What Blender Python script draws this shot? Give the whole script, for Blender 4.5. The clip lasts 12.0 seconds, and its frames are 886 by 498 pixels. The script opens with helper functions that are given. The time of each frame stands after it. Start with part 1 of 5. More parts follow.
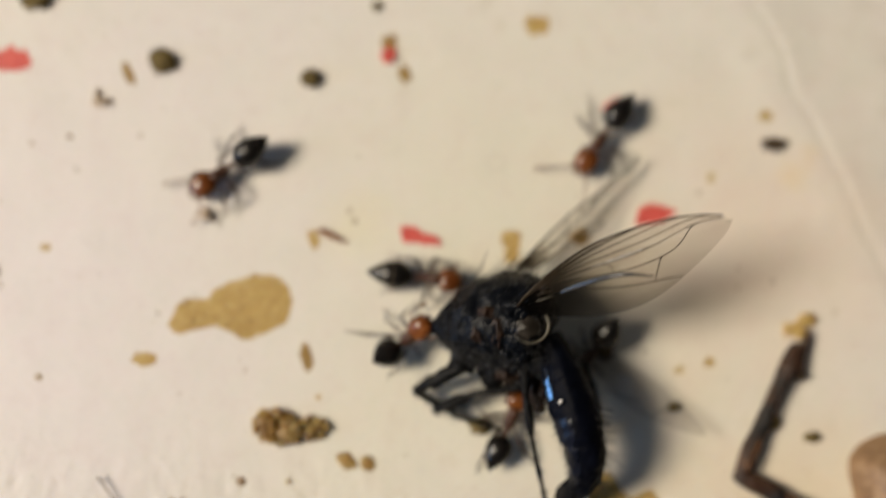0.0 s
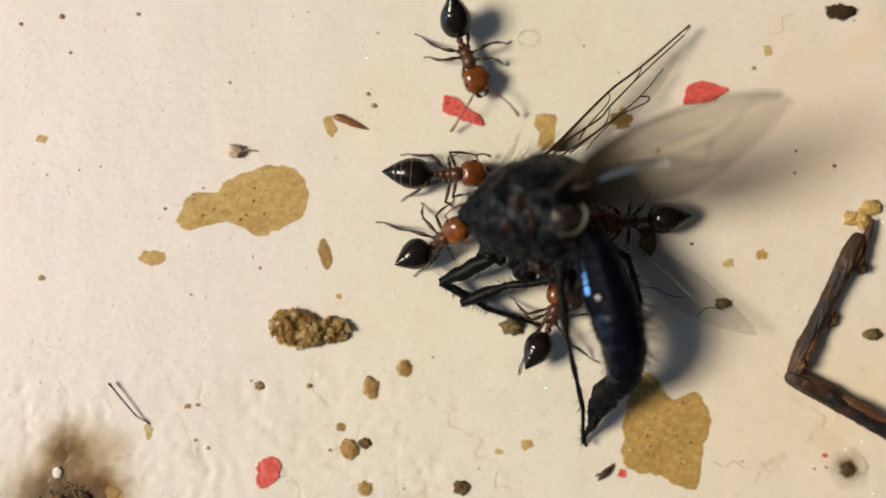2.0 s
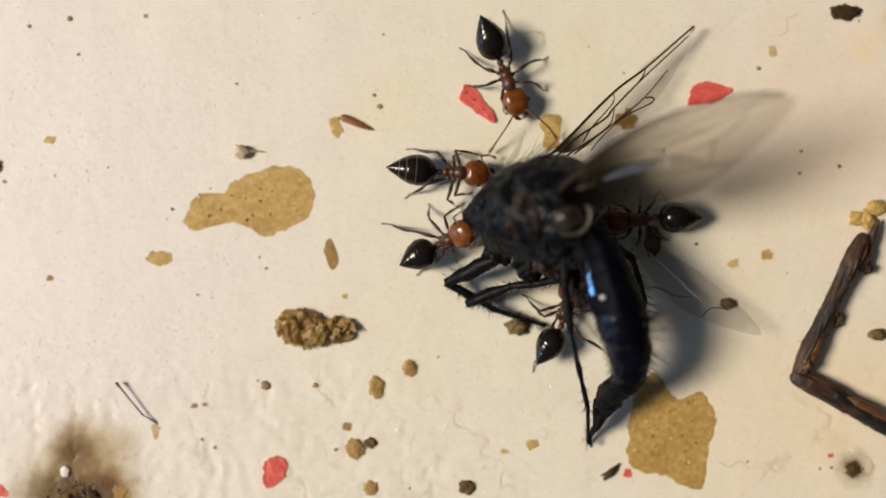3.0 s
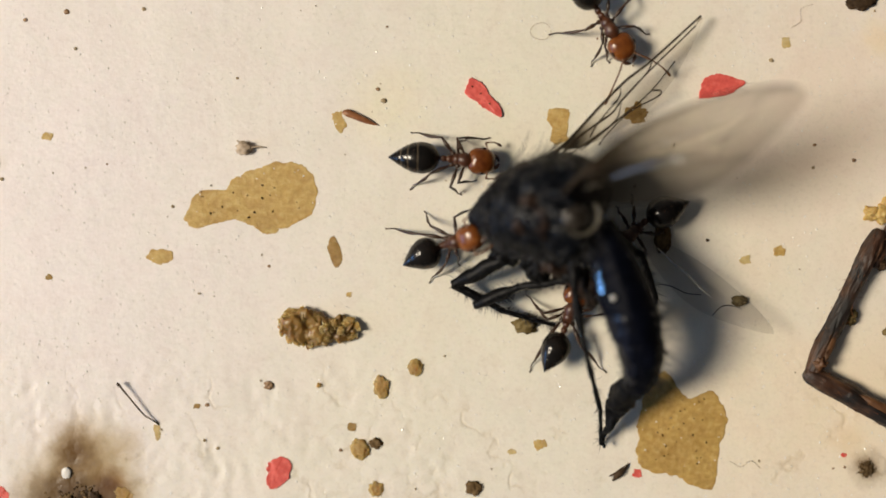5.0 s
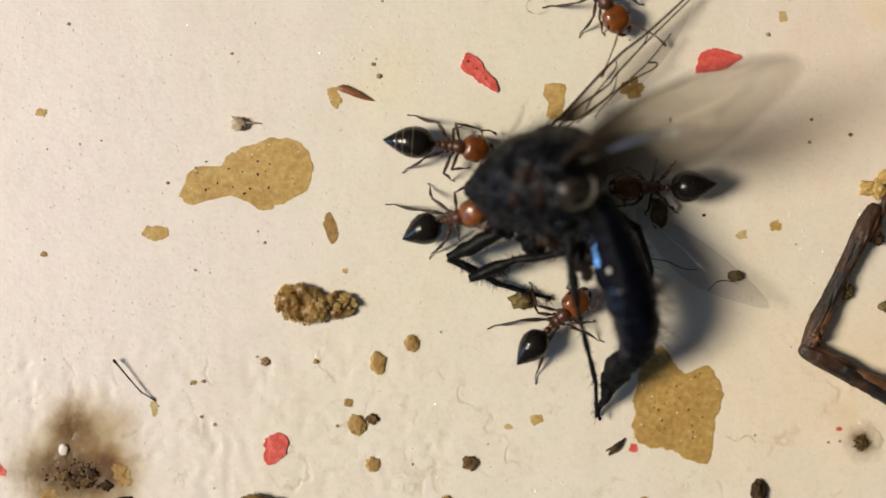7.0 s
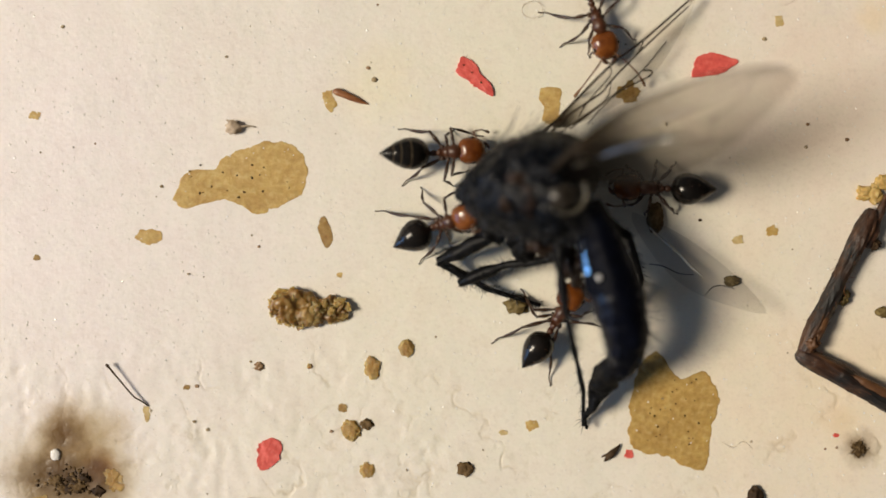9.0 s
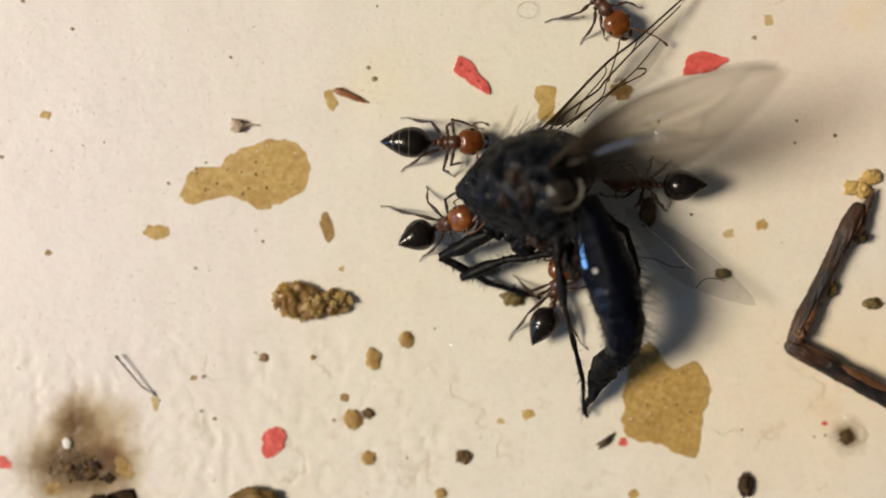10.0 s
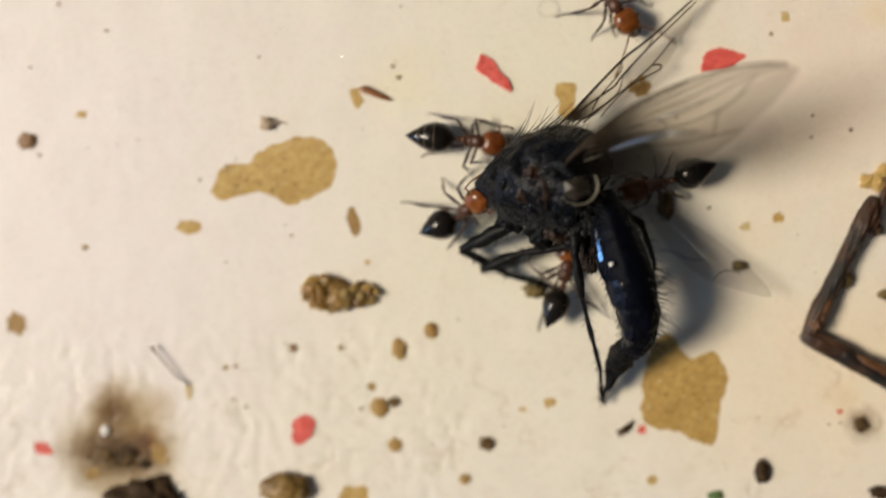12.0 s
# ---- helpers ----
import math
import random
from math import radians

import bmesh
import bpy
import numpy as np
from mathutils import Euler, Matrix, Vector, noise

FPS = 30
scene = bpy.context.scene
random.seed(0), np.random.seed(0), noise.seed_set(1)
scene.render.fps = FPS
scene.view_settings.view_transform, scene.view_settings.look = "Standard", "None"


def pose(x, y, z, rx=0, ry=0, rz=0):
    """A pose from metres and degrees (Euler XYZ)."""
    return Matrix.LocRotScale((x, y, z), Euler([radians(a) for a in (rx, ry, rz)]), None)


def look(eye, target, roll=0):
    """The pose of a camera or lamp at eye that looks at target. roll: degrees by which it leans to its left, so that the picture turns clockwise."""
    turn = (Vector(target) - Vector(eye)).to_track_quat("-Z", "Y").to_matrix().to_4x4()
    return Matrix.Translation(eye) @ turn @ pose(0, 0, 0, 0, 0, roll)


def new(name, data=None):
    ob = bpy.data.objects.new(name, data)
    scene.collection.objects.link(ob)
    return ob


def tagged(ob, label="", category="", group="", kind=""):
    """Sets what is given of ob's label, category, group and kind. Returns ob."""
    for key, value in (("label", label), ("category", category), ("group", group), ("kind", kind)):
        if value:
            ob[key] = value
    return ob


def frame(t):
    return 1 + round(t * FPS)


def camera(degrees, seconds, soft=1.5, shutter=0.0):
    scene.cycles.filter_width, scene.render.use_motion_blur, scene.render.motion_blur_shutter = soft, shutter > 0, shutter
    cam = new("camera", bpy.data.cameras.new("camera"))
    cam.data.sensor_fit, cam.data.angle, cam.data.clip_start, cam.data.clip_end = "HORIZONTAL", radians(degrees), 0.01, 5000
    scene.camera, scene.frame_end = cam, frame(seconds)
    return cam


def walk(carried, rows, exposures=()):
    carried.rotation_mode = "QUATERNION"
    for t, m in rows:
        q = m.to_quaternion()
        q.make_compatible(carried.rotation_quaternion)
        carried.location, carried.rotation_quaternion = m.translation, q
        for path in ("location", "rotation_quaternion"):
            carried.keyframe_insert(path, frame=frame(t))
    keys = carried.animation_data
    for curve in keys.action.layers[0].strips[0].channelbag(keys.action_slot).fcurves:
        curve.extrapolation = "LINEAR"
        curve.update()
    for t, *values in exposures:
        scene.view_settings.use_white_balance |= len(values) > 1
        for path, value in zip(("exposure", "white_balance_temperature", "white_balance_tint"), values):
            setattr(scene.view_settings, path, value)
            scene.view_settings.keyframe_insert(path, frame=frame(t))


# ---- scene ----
MM = 0.001


def mm(x, y, z, rx=0, ry=0, rz=0):
    """A pose given in millimetres and degrees."""
    return pose(x * MM, y * MM, z * MM, rx, ry, rz)


cam = camera(40.3, 12.0, soft=1.7, shutter=0.5)
cam.data.dof.use_dof = True
cam.data.dof.focus_distance = 0.0466
cam.data.dof.aperture_fstop = 13.6
PATH = [
    (0.0, mm(-0.92, -2.00, 51.59, 7.10, -2.62, 0.42)),
    (0.1, mm(-0.75, -0.86, 50.00, 4.80, -2.23, 0.27)),
    (0.2, mm(-0.44, 0.36, 48.48, 2.51, -1.84, 0.09)),
    (0.3, mm(-0.45, 0.20, 47.94, 2.60, -1.73, 0.02)),
    (0.5, mm(-0.33, 0.74, 45.62, 1.58, -1.47, -0.13)),
    (1.0, mm(-0.27, 0.83, 46.34, 0.61, -1.26, -0.23)),
    (1.2, mm(-0.16, 0.42, 46.98, 0.32, -0.94, -0.16)),
    (1.5, mm(0.01, 0.45, 47.93, -0.11, -0.46, -0.06)),
    (2.0, mm(-0.14, 0.29, 47.68, -0.42, -0.51, -0.09)),
    (2.5, mm(0.00, 0.00, 47.69, 0.00, -0.00, 0.00)),
    (3.0, mm(0.05, 0.10, 47.86, -0.18, -0.02, -0.11)),
    (5.0, mm(0.05, 0.97, 46.93, -1.38, 0.25, -0.30)),
    (5.5, mm(0.06, 1.08, 46.96, -2.00, 0.23, -0.24)),
    (6.0, mm(0.11, 0.93, 46.90, -1.55, 0.58, -0.33)),
    (6.5, mm(0.13, 1.59, 46.84, -2.30, 0.01, -0.41)),
    (7.0, mm(-0.05, 1.06, 46.86, -2.64, -0.06, -0.45)),
    (9.0, mm(0.08, 0.73, 46.65, -2.04, -0.13, -0.32)),
    (9.5, mm(0.28, 1.14, 47.56, -2.74, 0.46, -0.46)),
    (10.0, mm(0.60, 0.89, 48.03, -2.45, 0.41, -0.50)),
    (10.5, mm(0.65, 1.17, 48.50, -1.36, 0.41, -0.57)),
    (11.0, mm(0.42, 0.92, 47.86, -0.92, -0.32, -0.73)),
    (11.5, mm(0.51, 0.87, 47.85, -1.11, -0.01, -0.75)),
    (12.0, mm(0.96, 1.77, 49.35, -3.72, 1.89, -0.79)),
]
walk(cam, PATH, ((0.0, 0.0), (0.3, 0.08), (1.5, 0.14), (2.5, 0.11), (12.0, 0.10)))

# ---- light: a warm desk lamp, the cool glow of a window low beside it, the dim room ----
world = bpy.data.worlds.new("room_light")
scene.world = world
world.use_nodes = True
wn, wl = world.node_tree.nodes, world.node_tree.links
toward = wn.new("ShaderNodeSeparateXYZ")
wl.new(wn.new("ShaderNodeTexCoord").outputs["Generated"], toward.inputs[0])
ambient_side = wn.new("ShaderNodeMapRange")  # added ambient gradient, brighter on the lamp's side, to deepen shade opposite
ambient_side.inputs[1].default_value, ambient_side.inputs[2].default_value = -1.0, 1.0
ambient_side.inputs[3].default_value, ambient_side.inputs[4].default_value = 0.138, 0.010
wl.new(toward.outputs["X"], ambient_side.inputs[0])
wl.new(ambient_side.outputs[0], wn["Background"].inputs[1])
wn["Background"].inputs[0].default_value = (0.92, 0.95, 1.0, 1)


def area_lamp(name, eye, target, shape, size, size_y, watts, colour):
    data = bpy.data.lights.new(name, "AREA")
    data.shape, data.size, data.size_y, data.energy, data.color = shape, size, size_y, watts, colour
    ob = new(name, data)
    ob.matrix_world = look(eye, target)
    return ob


area_lamp("desk_lamp", (-0.50, 0.012, 0.50), (0, 0, 0), "DISK", 0.22, 0.22, 5.98, (1.0, 0.877, 0.70))
for k in range(3):
    # three panes of one distant window
    area_lamp("window_glow", (-0.68, -0.255 + 0.105 * k, 0.16), (0, 0, 0.003), "RECTANGLE", 0.075, 0.22, 0.34, (0.19, 0.47, 1.0))


# ---- materials ----
def nodes_of(name):
    m = bpy.data.materials.new(name)
    m.use_nodes = True
    return m, m.node_tree.nodes, m.node_tree.links, m.node_tree.nodes["Principled BSDF"]


def noise_node(n, l, coord, scale, detail=4.0, rough=0.55):
    t = n.new("ShaderNodeTexNoise")
    t.inputs["Scale"].default_value, t.inputs["Detail"].default_value = scale, detail
    t.inputs["Roughness"].default_value = rough
    l.new(coord, t.inputs["Vector"])
    return t.outputs["Fac"]


def ramp_node(n, l, fac, stops):
    r = n.new("ShaderNodeValToRGB")
    e = r.color_ramp.elements
    while len(e) < len(stops):
        e.new(0.5)
    for i, (p, c) in enumerate(stops):
        e[i].position, e[i].color = p, (*c, 1) if len(c) == 3 else c
    l.new(fac, r.inputs["Fac"])
    return r.outputs["Color"]


def mix_node(n, l, fac, a, b, blend="MIX"):
    x = n.new("ShaderNodeMix")
    x.data_type, x.blend_type = "RGBA", blend
    for s, v in ((x.inputs[0], fac), (x.inputs[6], a), (x.inputs[7], b)):
        if isinstance(v, (int, float)):
            s.default_value = v
        elif isinstance(v, tuple):
            s.default_value = (*v, 1)
        else:
            l.new(v, s)
    return x.outputs[2]


def bump_node(n, l, bsdf, height, strength, distance):
    b = n.new("ShaderNodeBump")
    b.inputs["Strength"].default_value, b.inputs["Distance"].default_value = strength, distance
    l.new(height, b.inputs["Height"])
    l.new(b.outputs[0], bsdf.inputs["Normal"])


def stuff_mat(name, dark, mid, light, rough=0.6, scale=2500.0, bump=0.5, metal=0.0, coarse=500.0, spec=0.5, depth=0.00006, shine=None):
    """Two scales of colour and a fine relief; scale in cycles a metre."""
    m, n, l, b = nodes_of(name)
    c = n.new("ShaderNodeTexCoord").outputs["Object"]
    info = n.new("ShaderNodeObjectInfo")
    add = n.new("ShaderNodeVectorMath")
    l.new(c, add.inputs[0])
    l.new(info.outputs["Random"], add.inputs[1])
    c = add.outputs[0]
    fine, wide = noise_node(n, l, c, scale, 6), noise_node(n, l, c, coarse, 3)
    col = ramp_node(n, l, fine, ((0.3, dark), (0.52, mid), (0.72, light)))
    col2 = ramp_node(n, l, wide, ((0.35, dark), (0.6, mid)))
    l.new(mix_node(n, l, 0.4, col, col2), b.inputs["Base Color"])
    r = n.new("ShaderNodeMapRange")
    r.inputs[3].default_value, r.inputs[4].default_value = max(0.03, rough - 0.15), min(1, rough + 0.15)
    l.new(fine, r.inputs[0])
    l.new(r.outputs[0], b.inputs["Roughness"])
    b.inputs["Metallic"].default_value = metal
    b.inputs["Specular IOR Level"].default_value = spec
    if shine:
        b.inputs["Coat Weight"].default_value, b.inputs["Coat Roughness"].default_value = shine
    if bump:
        bump_node(n, l, b, fine, bump, depth)
    return m


M_YELLOW = stuff_mat("dried_yolk", (0.37, 0.225, 0.058), (0.53, 0.365, 0.125), (0.66, 0.52, 0.25), 0.6, 4600, 0.8, coarse=1000, depth=0.00004)
M_YOLK = stuff_mat("dried_yolk_dark", (0.32, 0.185, 0.042), (0.49, 0.325, 0.098), (0.61, 0.45, 0.19), 0.6, 4600, 0.8, coarse=700, depth=0.00004)
M_STRAW = stuff_mat("pale_straw", (0.45, 0.32, 0.13), (0.57, 0.44, 0.21), (0.67, 0.55, 0.32), 0.7, 4000, 0.4, depth=0.00003)
M_OCHRE = stuff_mat("ochre_crumb", (0.25, 0.135, 0.034), (0.39, 0.245, 0.078), (0.53, 0.38, 0.165), 0.6, 3500, 0.8, coarse=1100, depth=0.00006)
M_CRUST = stuff_mat("tan_food_crust", (0.21, 0.125, 0.036), (0.36, 0.24, 0.085), (0.53, 0.41, 0.20), 0.8, 1500, 0.3, coarse=600, depth=0.00004, spec=0.2)
M_CHUNK = stuff_mat("wet_brown_food", (0.115, 0.058, 0.013), (0.255, 0.148, 0.040), (0.46, 0.33, 0.13), 0.38, 1500, 0.9, coarse=700, depth=0.00008)
for soft_mat, deep in ((M_YELLOW, 0.00012), (M_YOLK, 0.00012), (M_STRAW, 0.00012), (M_OCHRE, 0.0004), (M_CHUNK, 0.0006), (M_CRUST, 0.0004)):
    # dried food lets a little light through
    soft = soft_mat.node_tree.nodes["Principled BSDF"]
    soft.inputs["Subsurface Weight"].default_value, soft.inputs["Subsurface Scale"].default_value = (0.45 if deep < 0.0003 else 0.75), deep
    soft.inputs["Subsurface Radius"].default_value = (1.0, 0.7, 0.35)
M_TAN = stuff_mat("tan_speck", (0.20, 0.14, 0.07), (0.34, 0.26, 0.15), (0.46, 0.38, 0.25), 0.8, 4500, 0.5)
M_BROWN = stuff_mat("brown_crumb", (0.080, 0.040, 0.008), (0.24, 0.145, 0.038), (0.48, 0.35, 0.16), 0.45, 1500, 0.5, coarse=700, depth=0.00006)
M_OLIVE = stuff_mat("olive_crumb", (0.045, 0.032, 0.010), (0.14, 0.10, 0.038), (0.30, 0.23, 0.10), 0.65, 3000, 0.8, spec=0.15)
M_DARK = stuff_mat("dark_crumb", (0.018, 0.010, 0.005), (0.050, 0.030, 0.015), (0.14, 0.09, 0.05), 0.7, 3500, 0.8, spec=0.15)
M_TUFT = stuff_mat("brown_tuft", (0.055, 0.032, 0.014), (0.14, 0.090, 0.042), (0.29, 0.20, 0.11), 0.8, 3500, 0.8, spec=0.1)
M_RED = stuff_mat("red_paint_chip", (0.50, 0.060, 0.050), (0.68, 0.105, 0.085), (0.79, 0.21, 0.17), 0.5, 4500, 0.4, coarse=1100, depth=0.00003)
M_GREY = stuff_mat("grey_fluff", (0.30, 0.22, 0.15), (0.47, 0.37, 0.27), (0.62, 0.52, 0.40), 0.8, 5000, 0.6)
M_SPLINTER = stuff_mat("reddish_wood", (0.09, 0.03, 0.010), (0.24, 0.09, 0.03), (0.40, 0.20, 0.08), 0.45, 3500, 0.6)
M_BARE = stuff_mat("bare_reddish_wood", (0.055, 0.022, 0.009), (0.125, 0.055, 0.021), (0.23, 0.12, 0.050), 0.5, 2600, 0.9, coarse=900, depth=0.00006)
M_HUSK = stuff_mat("dry_husk", (0.12, 0.06, 0.025), (0.30, 0.18, 0.09), (0.45, 0.32, 0.19), 0.55, 1800, 0.8, coarse=500)
M_GREEN = stuff_mat("green_bit", (0.04, 0.09, 0.02), (0.09, 0.16, 0.04), (0.2, 0.28, 0.1), 0.6, 3000, 0.5)
M_WHITE = stuff_mat("white_grain", (0.6, 0.58, 0.55), (0.75, 0.73, 0.7), (0.82, 0.8, 0.78), 0.4, 3000, 0.4)
# glossy grains, their base whiter than the plaster to paint in sparkle
M_GLASSY = stuff_mat("glassy_grain", (0.84, 0.81, 0.76), (0.88, 0.86, 0.82), (0.92, 0.9, 0.87), 0.16, 3000, 0.0, spec=1.0)
# pale veins, coloured lighter to stand in for their gleam
M_VEIN_GLEAM = stuff_mat("vein_with_painted_gleam", (0.35, 0.32, 0.28), (0.5, 0.47, 0.42), (0.65, 0.62, 0.58), 0.25, 3000, 0.5)
M_HEAD = stuff_mat("ant_red_cuticle", (0.080, 0.021, 0.005), (0.16, 0.047, 0.008), (0.26, 0.086, 0.015), 0.22, 2500, 0.3, coarse=800, depth=0.00002)
M_THORAX = stuff_mat("ant_brown_cuticle", (0.026, 0.009, 0.004), (0.062, 0.020, 0.007), (0.12, 0.040, 0.013), 0.40, 3000, 0.5, coarse=900, depth=0.00003)
M_GASTER = stuff_mat("ant_black_cuticle", (0.005, 0.0045, 0.004), (0.008, 0.0065, 0.0055), (0.016, 0.011, 0.008), 0.20, 3200, 0.16, coarse=900, depth=0.00003, spec=0.38)
M_BAND = stuff_mat("ant_pale_band", (0.04, 0.030, 0.017), (0.07, 0.052, 0.030), (0.11, 0.083, 0.05), 0.3, 3000, 0.3)
M_LEG = stuff_mat("ant_leg_cuticle", (0.018, 0.008, 0.004), (0.040, 0.018, 0.008), (0.085, 0.040, 0.018), 0.4, 4000, 0.4, coarse=1300)
M_ANTENNA = stuff_mat("ant_antenna", (0.07, 0.027, 0.009), (0.15, 0.062, 0.019), (0.24, 0.11, 0.04), 0.45, 4000, 0.4, coarse=1300)
M_EYE = stuff_mat("ant_eye", (0.004, 0.004, 0.004), (0.008, 0.007, 0.006), (0.012, 0.01, 0.008), 0.2, 4000, 0.0)
M_FLY_THORAX = stuff_mat("fly_dusted_thorax", (0.0008, 0.0010, 0.0018), (0.0021, 0.0029, 0.0050), (0.0085, 0.0110, 0.0165), 0.25, 2700, 1.0, metal=0.0, coarse=500, depth=0.00013, spec=0.14)
M_FOLD = stuff_mat("wing_fold_gloss", (0.03, 0.03, 0.03), (0.05, 0.05, 0.05), (0.08, 0.08, 0.08), 0.16, 2500, 0.0, spec=0.6)
M_FLY_ABDOMEN = stuff_mat("fly_polished_abdomen", (0.0012, 0.0016, 0.004), (0.002, 0.003, 0.008), (0.004, 0.006, 0.015), 0.34, 2600, 0.06, metal=0.0, coarse=700, depth=0.00002, spec=0.1, shine=(1.0, 0.03))
M_FLY_ABDOMEN.node_tree.nodes["Principled BSDF"].inputs["Coat IOR"].default_value = 2.5
M_FLY_SATIN = stuff_mat("fly_satin_abdomen", (0.0012, 0.0018, 0.0045), (0.0022, 0.0034, 0.010), (0.004, 0.007, 0.020), 0.30, 1500, 0.5, coarse=500, depth=0.00006, spec=0.28)
M_FLY_MATT = stuff_mat("fly_dull_abdomen", (0.0010, 0.0013, 0.0026), (0.0017, 0.0024, 0.0058), (0.0032, 0.0046, 0.011), 0.50, 1500, 0.8, coarse=500, depth=0.00012, spec=0.05)
M_TAIL = stuff_mat("fly_crusted_tail", (0.0015, 0.0016, 0.0022), (0.004, 0.004, 0.0045), (0.030, 0.026, 0.020), 0.55, 1500, 0.9, coarse=700, depth=0.0001, spec=0.10)
M_DOWN = stuff_mat("fly_grey_down", (0.020, 0.020, 0.021), (0.040, 0.039, 0.040), (0.075, 0.072, 0.070), 0.5, 4000, 0.0, spec=0.2)
M_CUP = stuff_mat("fly_grey_cup", (0.010, 0.008, 0.006), (0.022, 0.018, 0.014), (0.05, 0.042, 0.034), 0.20, 2200, 0.6, coarse=700, spec=0.2)
M_FLY_LEG = stuff_mat("fly_black_leg", (0.0015, 0.0015, 0.002), (0.003, 0.003, 0.0035), (0.007, 0.006, 0.006), 0.48, 2200, 0.8, coarse=800, depth=0.00008, spec=0.16)
M_FLY_BROWN = stuff_mat("fly_brown_plate", (0.008, 0.004, 0.002), (0.022, 0.010, 0.005), (0.050, 0.024, 0.012), 0.45, 1900, 0.9, coarse=700, spec=0.25)
M_CALYPTER = stuff_mat("fly_pale_calypter", (0.045, 0.040, 0.028), (0.11, 0.097, 0.070), (0.21, 0.185, 0.135), 0.4, 3000, 0.4, coarse=800)
M_BRISTLE = stuff_mat("fly_bristle", (0.004, 0.004, 0.004), (0.009, 0.008, 0.007), (0.020, 0.016, 0.013), 0.34, 4000, 0.0)
M_VEIN = stuff_mat("wing_vein", (0.014, 0.009, 0.005), (0.030, 0.019, 0.010), (0.06, 0.041, 0.022), 0.45, 4000, 0.2, spec=0.2)


def bark_mat():
    m, n, l, b = nodes_of("charred_bark")
    c = n.new("ShaderNodeTexCoord").outputs["Object"]
    mp = n.new("ShaderNodeMapping")
    mp.inputs["Scale"].default_value = (0.16, 1, 1)
    l.new(c, mp.inputs[0])
    fib = noise_node(n, l, mp.outputs[0], 4200, 6)
    wide = noise_node(n, l, c, 420, 3)
    wood = ramp_node(n, l, fib, ((0.34, (0.016, 0.007, 0.004)), (0.54, (0.062, 0.026, 0.012)), (0.75, (0.17, 0.085, 0.036))))
    char = ramp_node(n, l, fib, ((0.4, (0.006, 0.005, 0.005)), (0.7, (0.03, 0.02, 0.016))))
    mask = ramp_node(n, l, wide, ((0.47, (0, 0, 0)), (0.58, (1, 1, 1))))
    l.new(mix_node(n, l, mask, wood, char), b.inputs["Base Color"])
    b.inputs["Roughness"].default_value = 0.5
    bump_node(n, l, b, fib, 1.0, 0.00012)
    return m


M_BARK = bark_mat()


def membrane_mat(name, tint, film, smoky=None, reach=6.0):
    """Clear film: mostly transparent, smoky towards its root and tinted darker there for the body's shade, with the
    gloss of chitin.
    """
    m, n, l, b = nodes_of(name)
    c = n.new("ShaderNodeTexCoord").outputs["Object"]
    t = n.new("ShaderNodeBsdfTransparent")
    wide = noise_node(n, l, c, 500, 3)
    col = ramp_node(n, l, wide, ((0.3, tuple(0.93 * v for v in tint)), (0.7, tint)))
    if smoky:
        far = n.new("ShaderNodeVectorMath")
        far.operation = "DISTANCE"
        far.inputs[1].default_value = tuple(v * MM for v in smoky)
        l.new(c, far.inputs[0])
        mr = n.new("ShaderNodeMapRange")
        mr.inputs[1].default_value, mr.inputs[2].default_value = 0.6 * MM, reach * MM
        l.new(far.outputs["Value"], mr.inputs[0])
        # smoky root, deepened to include the thorax's shade seen through the film
        root = ramp_node(n, l, mr.outputs[0], ((0.0, (0.05, 0.043, 0.038)), (0.22, (0.22, 0.205, 0.185)), (0.45, (0.55, 0.53, 0.505)), (0.72, (0.86, 0.845, 0.83)), (1.0, (0.98, 0.98, 0.98))))
        col = mix_node(n, l, 1.0, col, root, "MULTIPLY")
    if smoky:
        mp = n.new("ShaderNodeMapping")
        mp.inputs["Rotation"].default_value = (0, 0, -0.38)
        l.new(c, mp.inputs[0])
        sq = n.new("ShaderNodeMapping")
        sq.inputs["Scale"].default_value = (0.10, 1, 0.3)
        l.new(mp.outputs[0], sq.inputs[0])
        streak = ramp_node(n, l, noise_node(n, l, sq.outputs[0], 1100, 3), ((0.36, (0.84, 0.82, 0.79)), (0.58, (1, 1, 1))))
        col = mix_node(n, l, 1.0, col, streak, "MULTIPLY")
    l.new(col, t.inputs[0])
    b.inputs["Base Color"].default_value = (0.22, 0.205, 0.185, 1)
    if smoky:
        l.new(mix_node(n, l, 1.0, (0.22, 0.205, 0.185), root, "MULTIPLY"), b.inputs["Base Color"])
    b.inputs["Roughness"].default_value = 0.25
    mix = n.new("ShaderNodeMixShader")
    mix.inputs[0].default_value = film
    l.new(t.outputs[0], mix.inputs[1])
    l.new(b.outputs[0], mix.inputs[2])
    l.new(mix.outputs[0], n["Material Output"].inputs["Surface"])
    bump_node(n, l, b, noise_node(n, l, c, 1500, 3), 0.25, 0.0001)
    return m


M_WING = membrane_mat("wing_membrane", (0.96, 0.945, 0.92), 0.13, (1.6, 0.8, 4.6), 7.3)
M_FAR_WING = membrane_mat("folded_wing_membrane", (0.98, 0.975, 0.965), 0.02, (1.85, 2.6, 1.4), 2.2)
M_LOOSE_WING = membrane_mat("loose_wing_membrane", (0.86, 0.85, 0.84), 0.06)


